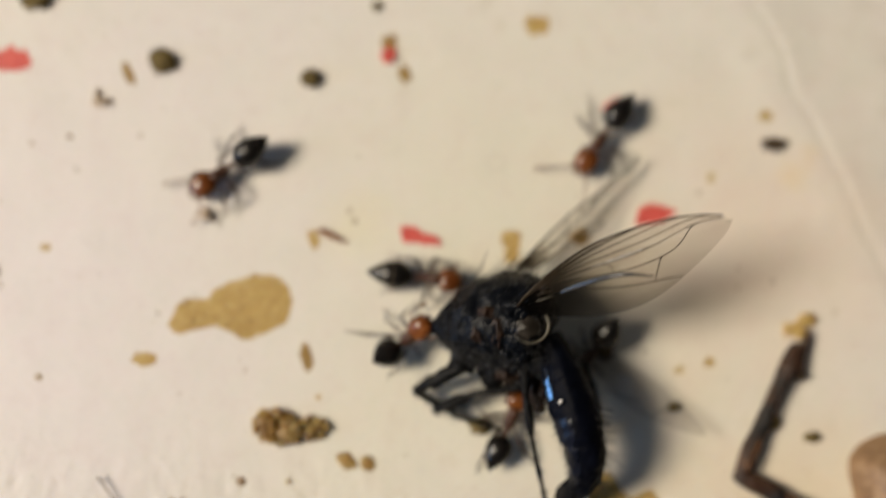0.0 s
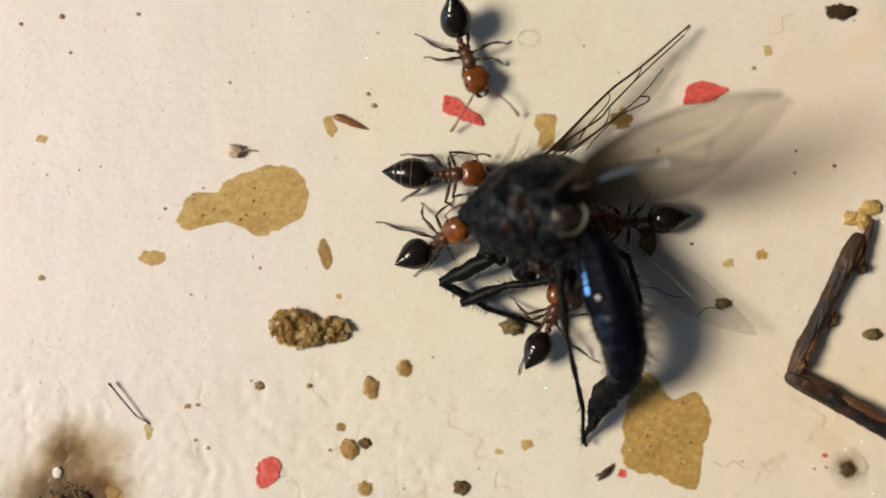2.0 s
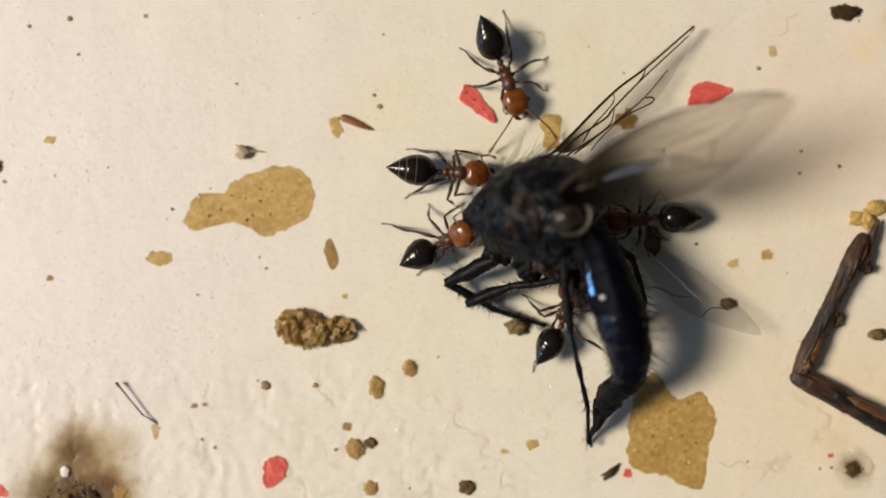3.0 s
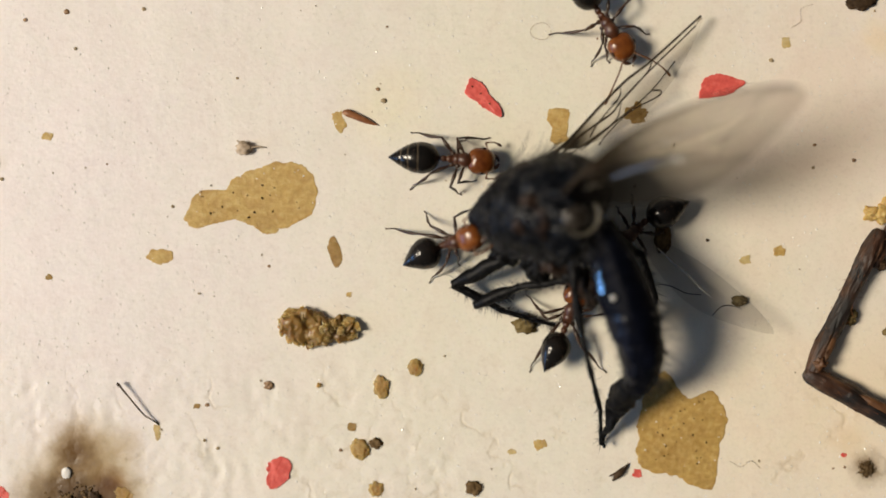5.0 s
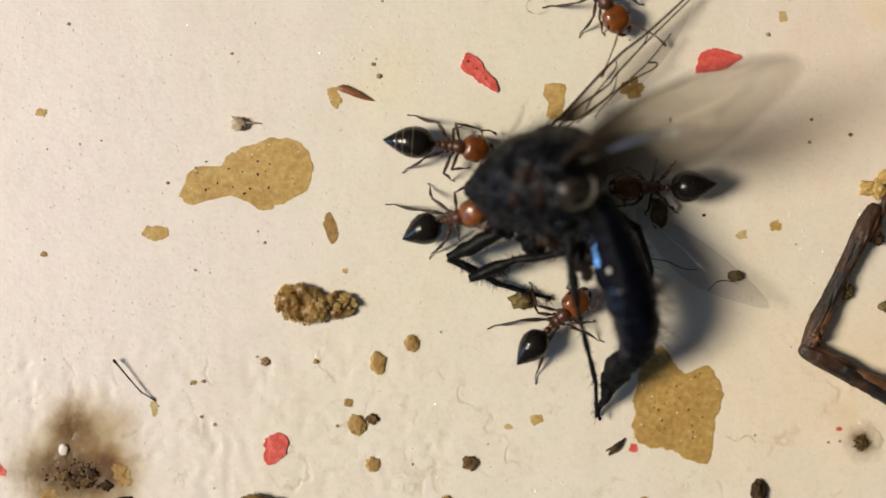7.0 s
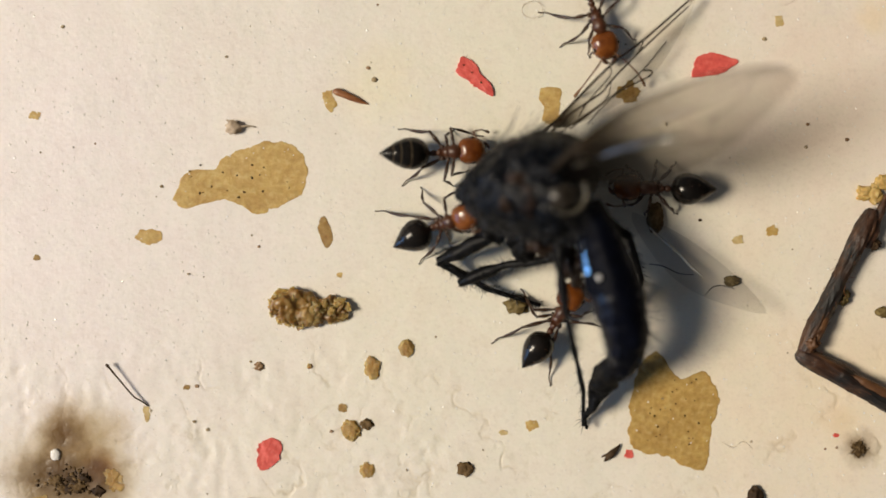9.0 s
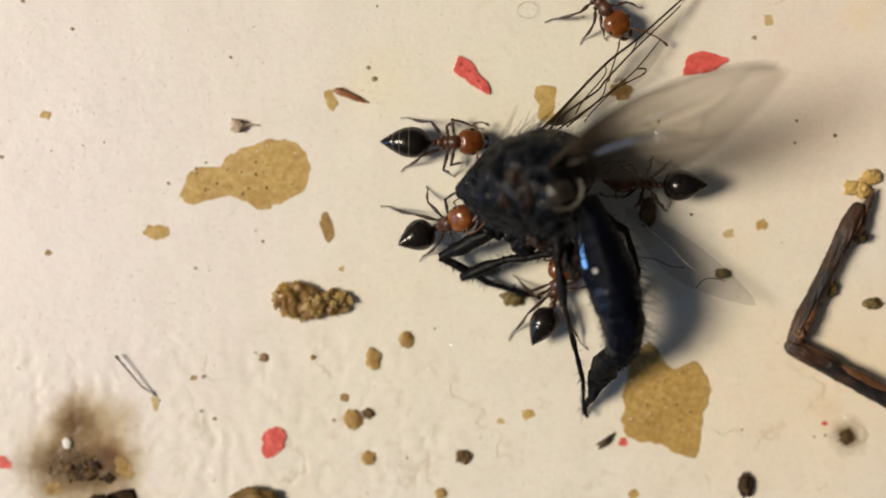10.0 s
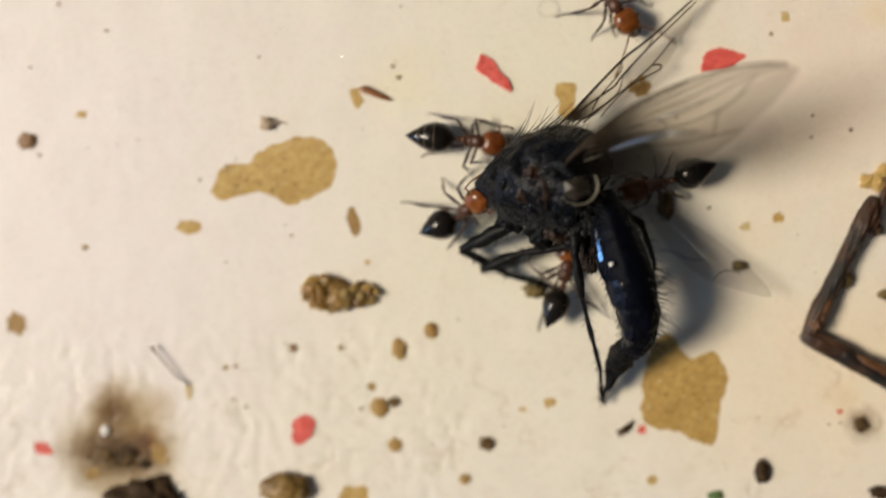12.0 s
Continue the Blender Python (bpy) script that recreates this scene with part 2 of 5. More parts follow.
def floor_mat():
    m, n, l, b = nodes_of("white_plaster")
    c = n.new("ShaderNodeTexCoord").outputs["Object"]
    wide, mid, fine = noise_node(n, l, c, 55, 2), noise_node(n, l, c, 420, 4), noise_node(n, l, c, 6500, 5, 0.65)
    tone = ramp_node(n, l, wide, ((0.36, (0.802, 0.757, 0.752)), (0.62, (0.812, 0.767, 0.702))))
    spots = ramp_node(n, l, mid, ((0.25, (0.90, 0.88, 0.855)), (0.44, (1, 1, 1)), (0.66, (0.945, 0.945, 0.94))))
    col = mix_node(n, l, 1.0, tone, spots, "MULTIPLY")
    smudge = ramp_node(n, l, noise_node(n, l, c, 1700, 5, 0.6), ((0.26, (0.87, 0.85, 0.82)), (0.42, (1, 1, 1))))
    col = mix_node(n, l, 1.0, col, smudge, "MULTIPLY")

    def blot(x, y, r, soft, colour, col, sx=1.0, strength=1.0, stain=False):
        sub = n.new("ShaderNodeVectorMath")
        sub.operation = "SUBTRACT"
        sub.inputs[1].default_value = (x * MM, y * MM, 0)
        l.new(c, sub.inputs[0])
        mul = n.new("ShaderNodeVectorMath")
        mul.operation = "MULTIPLY"
        mul.inputs[1].default_value = (sx, 1, 0)
        l.new(sub.outputs[0], mul.inputs[0])
        ln = n.new("ShaderNodeVectorMath")
        ln.operation = "LENGTH"
        l.new(mul.outputs[0], ln.inputs[0])
        wob = n.new("ShaderNodeMath")
        wob.operation = "MULTIPLY_ADD"
        wob.inputs[1].default_value = 1.6 * r * MM
        l.new(noise_node(n, l, c, 900 / r, 4), wob.inputs[0])
        l.new(ln.outputs["Value"], wob.inputs[2])
        mr = n.new("ShaderNodeMapRange")
        mr.interpolation_type = "SMOOTHSTEP"
        mr.inputs[1].default_value, mr.inputs[2].default_value = (r + 0.8 * r - soft) * MM, (r + 0.8 * r + soft) * MM
        mr.inputs[3].default_value, mr.inputs[4].default_value = strength, 0.0
        l.new(wob.outputs[0], mr.inputs[0])
        if stain:
            half = tuple(math.sqrt(v) for v in colour)
            col = mix_node(n, l, mr.outputs[0], col, half, "MULTIPLY")
            return mix_node(n, l, mr.outputs[0], col, half, "MULTIPLY")
        return mix_node(n, l, mr.outputs[0], col, colour)

    # four broad soft tints: uneven warm and cool light painted into the plaster
    col = blot(4.0, 3.0, 9.5, 9.0, (0.785, 0.745, 0.60), col, sx=0.8, strength=0.75)
    col = blot(15.5, 5.0, 4.5, 4.5, (0.82, 0.70, 0.60), col, sx=0.8, strength=0.8)
    col = blot(-17.0, 3.5, 9.0, 8.5, (0.808, 0.75, 0.772), col, sx=0.85, strength=0.9)
    col = blot(15.0, -7.0, 4.5, 4.5, (0.82, 0.70, 0.53), col, sx=0.8, strength=0.8)
    col = blot(-14.3, -9.4, 1.9, 1.5, (0.50, 0.375, 0.19), col, stain=True)
    col = blot(-14.65, -7.85, 0.7, 0.65, (0.27, 0.175, 0.065), col, stain=True)
    col = blot(-14.5, -9.9, 1.0, 0.9, (0.20, 0.135, 0.06), col, sx=0.6, stain=True)
    col = blot(-13.2, -9.4, 0.55, 0.5, (0.45, 0.26, 0.08), col, stain=True)
    col = blot(16.35, -8.8, 0.50, 0.50, (0.22, 0.145, 0.075), col, strength=0.9)
    col = blot(16.8, 7.9, 0.6, 0.6, (0.79, 0.60, 0.33), col, strength=0.38)
    col = blot(17.6, 8.9, 0.4, 0.4, (0.78, 0.56, 0.30), col, strength=0.3)
    col = blot(15.6, -7.7, 0.6, 0.6, (0.72, 0.52, 0.30), col, strength=0.35)
    col = blot(-2.2, 5.4, 1.3, 1.2, (0.80, 0.74, 0.56), col, strength=0.6)
    # hairline cracks and pits, slightly darker than the plaster, in patches
    vein = n.new("ShaderNodeMath")
    vein.operation = "SUBTRACT"
    vein.inputs[1].default_value = 0.5
    l.new(noise_node(n, l, c, 480, 3, 0.5), vein.inputs[0])
    fold = n.new("ShaderNodeMath")
    fold.operation = "ABSOLUTE"
    l.new(vein.outputs[0], fold.inputs[0])
    line = ramp_node(n, l, fold.outputs[0], ((0.0, (1, 1, 1)), (0.04, (0, 0, 0))))
    where = ramp_node(n, l, noise_node(n, l, c, 560, 4, 0.6), ((0.50, (0, 0, 0)), (0.62, (1, 1, 1))))
    axes = n.new("ShaderNodeSeparateXYZ")
    l.new(c, axes.inputs[0])
    worn = n.new("ShaderNodeMapRange")
    worn.inputs[1].default_value, worn.inputs[2].default_value = -3.5 * MM, -7.5 * MM
    l.new(axes.outputs["Y"], worn.inputs[0])
    crack = mix_node(n, l, 1.0, mix_node(n, l, 1.0, line, where, "MULTIPLY"), worn.outputs[0], "MULTIPLY")
    col = mix_node(n, l, crack, col, (0.86, 0.83, 0.77), "MULTIPLY")
    # faint patches of greenish, rosy and grey tone, each about a millimetre across
    tint = ramp_node(n, l, noise_node(n, l, c, 780, 5, 0.7), ((0.32, (0.965, 0.945, 0.935)), (0.46, (1, 0.995, 0.985)), (0.58, (0.985, 1, 0.975)), (0.72, (0.96, 0.955, 0.965))))
    col = mix_node(n, l, 1.0, col, tint, "MULTIPLY")
    grain = ramp_node(n, l, noise_node(n, l, c, 5200, 3, 0.6), ((0.30, (0.93, 0.925, 0.92)), (0.5, (1, 1, 1)), (0.72, (0.975, 0.975, 0.975))))
    col = mix_node(n, l, 1.0, col, grain, "MULTIPLY")
    l.new(col, b.inputs["Base Color"])
    glint = n.new("ShaderNodeMapRange")
    glint.inputs[1].default_value, glint.inputs[2].default_value = 0.35, 0.65
    glint.inputs[3].default_value, glint.inputs[4].default_value = 0.32, 0.62
    l.new(fine, glint.inputs[0])
    l.new(glint.outputs[0], b.inputs["Roughness"])
    relief = n.new("ShaderNodeMath")
    relief.operation = "MULTIPLY_ADD"
    relief.inputs[1].default_value = 0.35
    l.new(fine, relief.inputs[0])
    l.new(noise_node(n, l, c, 1900, 4, 0.6), relief.inputs[2])
    pit = n.new("ShaderNodeMath")
    pit.operation = "MULTIPLY_ADD"
    pit.inputs[1].default_value = -1.2
    l.new(crack, pit.inputs[0])
    l.new(relief.outputs[0], pit.inputs[2])
    bump_node(n, l, b, pit.outputs[0], 0.29, 0.00006)
    return m


M_FLOOR = floor_mat()


# ---- mesh helpers, all in millimetres ----
def mesh_of(bm, name, material, smooth=True):
    bmesh.ops.scale(bm, vec=(MM, MM, MM), verts=bm.verts)
    me = bpy.data.meshes.new(name)
    bm.to_mesh(me)
    bm.free()
    for f in me.polygons:
        f.use_smooth = smooth
    for m in material if isinstance(material, (list, tuple)) else (material,):
        me.materials.append(m)
    return me


def part(name, bm, material, parent=None, label="", at=None, smooth=True):
    ob = new(name, mesh_of(bm, name, material, smooth))
    ob.parent = parent
    if at is not None:
        ob.matrix_basis = at
    return tagged(ob, label)


def tube(pts, radii, sides=8, bm=None, squash=1.0, rough=0.0, seed=0, mat=0):
    """A swept round body through pts, closed at both ends."""
    bm = bm or bmesh.new()
    pts = [Vector(p) for p in pts]
    rings, side = [], None
    for i, p in enumerate(pts):
        d = (pts[min(i + 1, len(pts) - 1)] - pts[max(i - 1, 0)]).normalized()
        if side is None:
            side = d.cross(Vector((0, 0, 1)))
            if side.length < 0.05:
                side = Vector((1, 0, 0))
        side = (side - d * side.dot(d)).normalized()
        up = side.cross(d)
        ring = []
        for k in range(sides):
            a = 2 * math.pi * k / sides
            o = side * math.cos(a) + up * math.sin(a) * squash
            r = radii[i]
            if rough:
                r *= 1 + rough * noise.noise((p + o * r) * 1.7 + Vector((seed, 0, 0)))
            ring.append(bm.verts.new(p + o * r))
        rings.append(ring)
    for a, b in zip(rings, rings[1:]):
        for k in range(sides):
            bm.faces.new((a[k], a[(k + 1) % sides], b[(k + 1) % sides], b[k])).material_index = mat
    for ring, rev in ((rings[0], False), (rings[-1], True)):
        f = bm.faces.new(ring if not rev else ring[::-1])
        f.material_index = mat
    bmesh.ops.recalc_face_normals(bm, faces=bm.faces)
    return bm


def curve(keys, steps=6):
    """Points (any number of values) on a smooth line through keys."""
    k = [np.array(p, float) for p in keys]
    k = [2 * k[0] - k[1], *k, 2 * k[-1] - k[-2]]
    out = []
    for a, b, c, d in zip(k, k[1:], k[2:], k[3:]):
        for i in range(steps):
            t = i / steps
            out.append(0.5 * (2 * b + (c - a) * t + (2 * a - 5 * b + 4 * c - d) * t * t + (3 * b - a - 3 * c + d) * t ** 3))
    out.append(k[-2])
    return out


def sweep(keys, sides=8, steps=6, **more):
    """keys: (x, y, z, radius)."""
    c = curve(keys, steps)
    return tube([p[:3] for p in c], [max(0.004, p[3]) for p in c], sides, **more)


def ball(centre, radii, sub=3, bm=None, rough=0.0, freq=2.0, seed=0, mat=0, keen=1.0, lumps=0.0):
    bm = bm or bmesh.new()
    old = len(bm.verts)
    made = bmesh.ops.create_icosphere(bm, subdivisions=sub, radius=1)["verts"]
    for v in made:
        p = v.co.copy()
        s = 1.0
        if rough:
            q = p * freq + Vector((seed * 3.7, seed * 1.3, 0))
            s += rough * noise.fractal(q, keen, 2.0, 4)
        if lumps:
            s += lumps * (0.5 - noise.voronoi(p * 2.6 + Vector((seed * 2.1, 0, 0)))[0][0])
        v.co = Vector((p.x * radii[0] * s + centre[0], p.y * radii[1] * s + centre[1], p.z * radii[2] * s + centre[2]))
    for f in {f for v in made for f in v.link_faces}:
        f.material_index = mat
    return bm


def bristle(bm, p, way, length, r, bend=0.25):
    """One stiff hair, bowed and tapering."""
    p, way = Vector(p), Vector(way).normalized()
    sag = Vector((way.y, -way.x, -0.6)) * bend * length
    a = way.cross(Vector((0.3, 0.2, 1))).normalized()
    b = way.cross(a)
    last = None
    for i in range(4):
        t = i / 3
        c = p + way * length * t + sag * t * t
        k = r * (1 - 0.85 * t)
        ring = [bm.verts.new(c + (a * math.cos(q) + b * math.sin(q)) * k) for q in (0, 2.09, 4.19)]
        if last:
            for j in range(3):
                bm.faces.new((last[j], last[(j + 1) % 3], ring[(j + 1) % 3], ring[j]))
        last = ring
    bm.faces.new(last)


# ---- the plaster floor, one sheet with a crease and a rising rim ----
def ground_height(x, y):
    v = Vector((x, y, 0))
    z = 0.022 * noise.fractal(v * 0.35, 1.0, 2.0, 3) + 0.006 * noise.noise(v * 2.1)
    worn = max(0.0, min(1.0, (-3.5 - y) / 3.0)) * max(0.0, min(1.0, (2.0 - x) / 4.0))
    if worn:
        z += worn * (0.018 * noise.fractal(v * 1.8 + Vector((7, 2, 0)), 0.7, 2.0, 5) - 0.11 * max(0.0, 0.13 - abs(noise.noise(v * 1.3 + Vector((1, 5, 0))))) * (0.5 + noise.noise(v * 0.5)) * 4)
    # the crease runs from (15.1, 15.9) to (20.8, 3.7)
    d = (x - 15.1) * 0.906 + (y - 15.9) * 0.423
    d += 0.35 * noise.noise(v * 0.45 + Vector((3, 9, 0))) + 0.12 * noise.noise(v * 1.6)
    z += 0.020 * math.exp(-((d + 1.1) / 0.9) ** 2) - 0.042 * math.exp(-(d / 0.18) ** 2) + 0.006 * math.exp(-((d - 0.45) / 0.25) ** 2) - 0.014 * math.exp(-((d - 1.1) / 0.22) ** 2) * max(0.0, noise.noise(v * 0.3 + Vector((2, 2, 0))) * 2)
    if d > 0:
        z -= 0.8 * (1 - math.exp(-d / 9.0))
    return z


def build_ground():
    def axis(lo, hi, step, far):
        fine = list(np.arange(lo, hi + 1e-6, step))
        low = [lo - step * 1.35 ** k for k in range(1, 40) if step * 1.35 ** k < far]
        high = [hi + step * 1.35 ** k for k in range(1, 40) if step * 1.35 ** k < far]
        return low[::-1] + fine + high
    xs, ys = axis(-22, 24, 0.15, 120), axis(-15, 19, 0.15, 120)
    verts = [(x * MM, y * MM, ground_height(x, y) * MM) for y in ys for x in xs]
    w = len(xs)
    faces = [(j * w + i, j * w + i + 1, (j + 1) * w + i + 1, (j + 1) * w + i) for j in range(len(ys) - 1) for i in range(w - 1)]
    me = bpy.data.meshes.new("floor")
    me.from_pydata(verts, [], faces)
    for f in me.polygons:
        f.use_smooth = True
    me.materials.append(M_FLOOR)
    return tagged(new("floor", me), "cream white grainy plaster tray floor with dirty blots", "floor", kind="structure")


build_ground()


# ---- ants ----
def build_leg(parent, root, knee, foot, thick):
    """Three links: a stout thigh rising to the knee, a shank down to the ankle, a thin foot; the mesh hangs at its root."""
    k, f = Vector(knee) - Vector(root), Vector(foot) - Vector(root)
    a = k.lerp(f, 0.60)
    a.z = f.z + 0.20
    side = Vector((-f.y, f.x, 0)).normalized() * 0.05
    bm = bmesh.new()
    sweep([(*(k * -0.06), 0.10), (*(k * 0.07), 0.088), (*(k * 0.18), 0.042), (*(k * 0.50 + Vector((0, 0, 0.04))), thick), (*(k * 0.78), thick * 0.80), (*(k * 0.95), 0.046), (*k, 0.052)], 8, 4, bm=bm)
    sweep([(*k, 0.052), (*k.lerp(a, 0.12), 0.036), (*(k.lerp(a, 0.55) + side * 0.5), thick * 0.80), (*k.lerp(a, 0.9), thick * 0.62), (*a, 0.036)], 8, 4, bm=bm)
    m = a.lerp(f, 0.45) - side + Vector((0, 0, -0.03))
    sweep([(*a, 0.033), (*m, 0.024), (*a.lerp(f, 0.85), 0.022), (*f, 0.034)], 6, 4, bm=bm)
    return part("leg", bm, M_LEG, parent, at=mm(*root))


LEG_ROOTS = ((0.95, 0.20), (0.70, 0.22), (0.48, 0.20))


def build_ant(label, stance, feelers, banded=False, group="ants round the fly", plump=1.0, girth=1.0, stretch=1.0, lift=0.0):
    """An ant facing +x with its waist over the origin. stance: knee x, y and foot x, y of the front, middle and hind legs, left side then right.
    lift: how steeply the fore part is raised, in degrees."""
    ant = tagged(new("ant"), label, "ant", group)
    ant.empty_display_size = 0.001
    z = 0.72

    def fore(x):
        return x if x < 0.45 else 0.45 + (x - 0.45) * stretch

    bm = bmesh.new()
    sweep([(fore(x), y, h, r) for x, y, h, r in (
        (0.02, 0, 0, 0.07), (0.09, 0, 0.05, 0.14), (0.18, 0, 0.02, 0.125), (0.25, 0, -0.01, 0.10), (0.33, 0, 0.05, 0.15), (0.42, 0, 0.02, 0.135),
        (0.55, 0, 0.03, 0.20), (0.66, 0, 0.08, 0.225), (0.74, 0, 0.06, 0.205), (0.85, 0, 0.11, 0.245), (0.98, 0, 0.12, 0.285), (1.10, 0, 0.08, 0.24), (1.20, 0, 0.02, 0.14), (1.32, 0, 0.0, 0.10))], 16, 4, bm=bm, rough=0.14, seed=1)
    thorax = part("thorax", bm, M_THORAX, ant, at=mm(0, 0, z))
    for s in (-1, 1):
        part("spine", sweep([(fore(0.52), 0.09 * s, 0.12, 0.05), (0.40, 0.15 * s, 0.22, 0.025), (0.32, 0.18 * s, 0.27, 0.008)], 6, 3), M_THORAX, thorax)
    # head: squarish, broad and notched behind, narrowing to the jaws
    head_at = mm(fore(1.62), 0, 0.02)
    bm = bmesh.new()
    for v in bmesh.ops.create_uvsphere(bm, u_segments=32, v_segments=20, radius=1)["verts"]:
        x, y, zz = v.co
        box = (abs(x) ** 2.7 + abs(y) ** 2.7 + abs(zz) ** 2.7) ** (-1 / 2.7)
        x, y, zz = x * box, y * box, zz * box
        wide = 0.515 + 0.01 * x - 0.10 * max(0, x) ** 2
        v.co = (0.55 * x + 0.06 * (1 - abs(y)) * (x < -0.5), wide * y * (1 - 0.08 * zz), 0.37 * zz - 0.10 * max(0, x))
    part("head", bm, M_HEAD, thorax, "glossy rust-red head", at=head_at)
    for s in (-1, 1):
        part("eye", ball((0.06, 0.475 * s, 0.14), (0.10, 0.06, 0.08), 2), M_EYE, thorax, "small black eye", at=head_at)
        part("mandible", sweep([(0.42, 0.24 * s, -0.10, 0.10), (0.60, 0.18 * s, -0.17, 0.08), (0.70, 0.03 * s, -0.19, 0.03)], 8, 4), M_THORAX, thorax, at=head_at)
    for s, (ex, ey, tx, ty) in zip((1, -1), feelers):
        bm = bmesh.new()
        e = Vector((ex, ey * s, 0.16))
        t = Vector((tx, ty * s, -0.45))
        sweep([(0.34, 0.15 * s, 0.14, 0.042), (*e.lerp(Vector((0.34, 0.15 * s, 0.18)), 0.5), 0.030), (*e, 0.040)], 6, 4, bm=bm)
        bow = Vector((0.05, 0.07 * s, 0.05))
        sweep([(*e, 0.032), (*(e.lerp(t, 0.4) + bow), 0.030), (*(e.lerp(t, 0.70) + bow * 0.7), 0.040), (*(e.lerp(t, 0.88) + bow * 0.4), 0.062), (*t, 0.050)], 6, 5, bm=bm)
        part("antenna", bm, M_ANTENNA, thorax, at=mm(fore(1.62) - 0.02, 0, 0.02))
    # gaster: heart shaped, pointed, its plates stepping over one another
    prof = [(0.00, 0.06), (-0.05, 0.18), (-0.15, 0.36), (-0.32, 0.51), (-0.55, 0.595), (-0.80, 0.605), (-1.05, 0.55), (-1.28, 0.445), (-1.50, 0.31), (-1.68, 0.185), (-1.83, 0.075), (-1.92, 0.012)]
    c = curve([(x * plump, r * girth) for x, r in prof], 6)
    bm = bmesh.new()
    rings = []
    for i, (x, r) in enumerate(c):
        step = 0.0
        for b in (-0.86, -1.22, -1.50):
            step -= 0.016 * math.exp(-((x - b) / 0.028) ** 2)
        rr = r + step * min(1, r / 0.3)
        rings.append([bm.verts.new((x, rr * math.cos(a), rr * 0.92 * math.sin(a) + 0.10 * (x + 0.2) * (x < -0.2) * -0.3)) for a in (2 * math.pi * k / 28 for k in range(28))])
    for i, (a, b) in enumerate(zip(rings, rings[1:])):
        x = (c[i][0] + c[i + 1][0]) / 2
        pale = banded and min(abs(x - q) for q in (-0.86, -1.22, -1.50)) < 0.018
        for k in range(28):
            bm.faces.new((a[k], a[(k + 1) % 28], b[(k + 1) % 28], b[k])).material_index = int(pale)
    bm.faces.new(rings[0]), bm.faces.new(rings[-1][::-1])
    bmesh.ops.recalc_face_normals(bm, faces=bm.faces)
    gaster = part("gaster", bm, (M_GASTER, M_BAND), ant, "swollen shiny black heart-shaped gaster" + (" with pale bands" if banded else ""), at=mm(0, 0, z + 0.05))
    # sparse pale hairs on the plates
    rnd = random.Random(len(label))
    bm = bmesh.new()
    for i in range(46):
        x, r = c[rnd.randrange(10, len(c) - 8)]
        a = rnd.uniform(0, math.pi)
        bristle(bm, (x, r * 0.98 * math.cos(a), r * 0.90 * math.sin(a)), (-0.9, math.cos(a), math.sin(a)), rnd.uniform(0.08, 0.16), 0.007, 0.1)
    part("hairs", bm, M_ANTENNA, gaster)
    legs = []
    for k, (kx, ky, fx, fy) in enumerate(stance):
        i, s = k % 3, 1 if k < 3 else -1
        x, y = LEG_ROOTS[i]
        up = Vector((fore(x), 0, 0.02))
        up.rotate(Euler((0, -radians(lift), 0)))
        root = Vector((up.x, y * s, z - 0.10 + up.z))
        legs.append(build_leg(ant, root, (kx, ky, 0.80 + 0.3 * up.z), (fx, fy, 0.03), (0.070, 0.074, 0.082)[i]))
    return ant, legs


BANDED = ((0.70, 0.86, 2.00, 0.75), (0.62, 0.62, 0.95, 0.85), (-0.02, 0.76, -1.25, 0.86), (0.75, -0.90, 1.44, -0.72), (0.46, -1.08, 0.90, -1.32), (-0.36, -0.47, -1.24, -1.01))
TUGGING = ((0.83, 0.91, 1.82, 1.07), (0.30, 1.10, 0.55, 1.65), (-0.35, 0.85, -1.45, 1.85), (1.05, -0.52, 1.40, -0.62), (0.52, -0.50, 0.50, -0.95), (-0.08, -0.60, -1.05, -0.95))
UNDER = ((0.46, 0.96, 0.86, 1.74), (0.30, 0.72, 0.50, 1.20), (-0.45, 0.82, -1.75, 1.20), (1.20, -0.70, 1.70, -1.10), (1.00, -0.84, 1.38, -1.94), (-0.38, -0.55, -1.45, -1.70))
SHADED = ((1.30, 0.60, 1.60, 0.75), (0.80, 0.75, 0.80, 1.05), (0.05, 0.70, -0.45, 0.95), (1.30, -0.60, 1.55, -0.75), (0.60, -0.75, 0.45, -1.10), (0.05, -0.70, -0.30, -1.05))
WINGSIDE = ((1.38, 0.80, 1.94, 1.28), (0.54, 1.03, 0.52, 1.90), (-0.06, 0.57, -1.80, 1.05), (1.40, -0.55, 1.98, -0.62), (0.72, -0.84, 0.34, -1.60), (0.10, -0.66, -1.15, -1.15))
RUNNING = ((1.45, 0.80, 1.95, 1.25), (0.45, 1.05, 0.70, 1.86), (-0.45, 0.72, -1.50, 1.65), (1.40, -0.75, 1.90, -1.10), (0.35, -0.86, 0.43, -1.72), (-0.40, -0.62, -1.45, -0.80))
FEEL = ((0.62, 0.70, 1.35, 1.05), (0.62, 0.65, 1.40, 1.10))
FEEL_WIDE = ((0.98, 0.56, 1.95, 0.98), (0.72, 0.60, 1.45, 1.70))
FOLDED = ((0.14, 0.70, 0.74, 0.66), (0.24, 0.66, 0.84, 0.42))
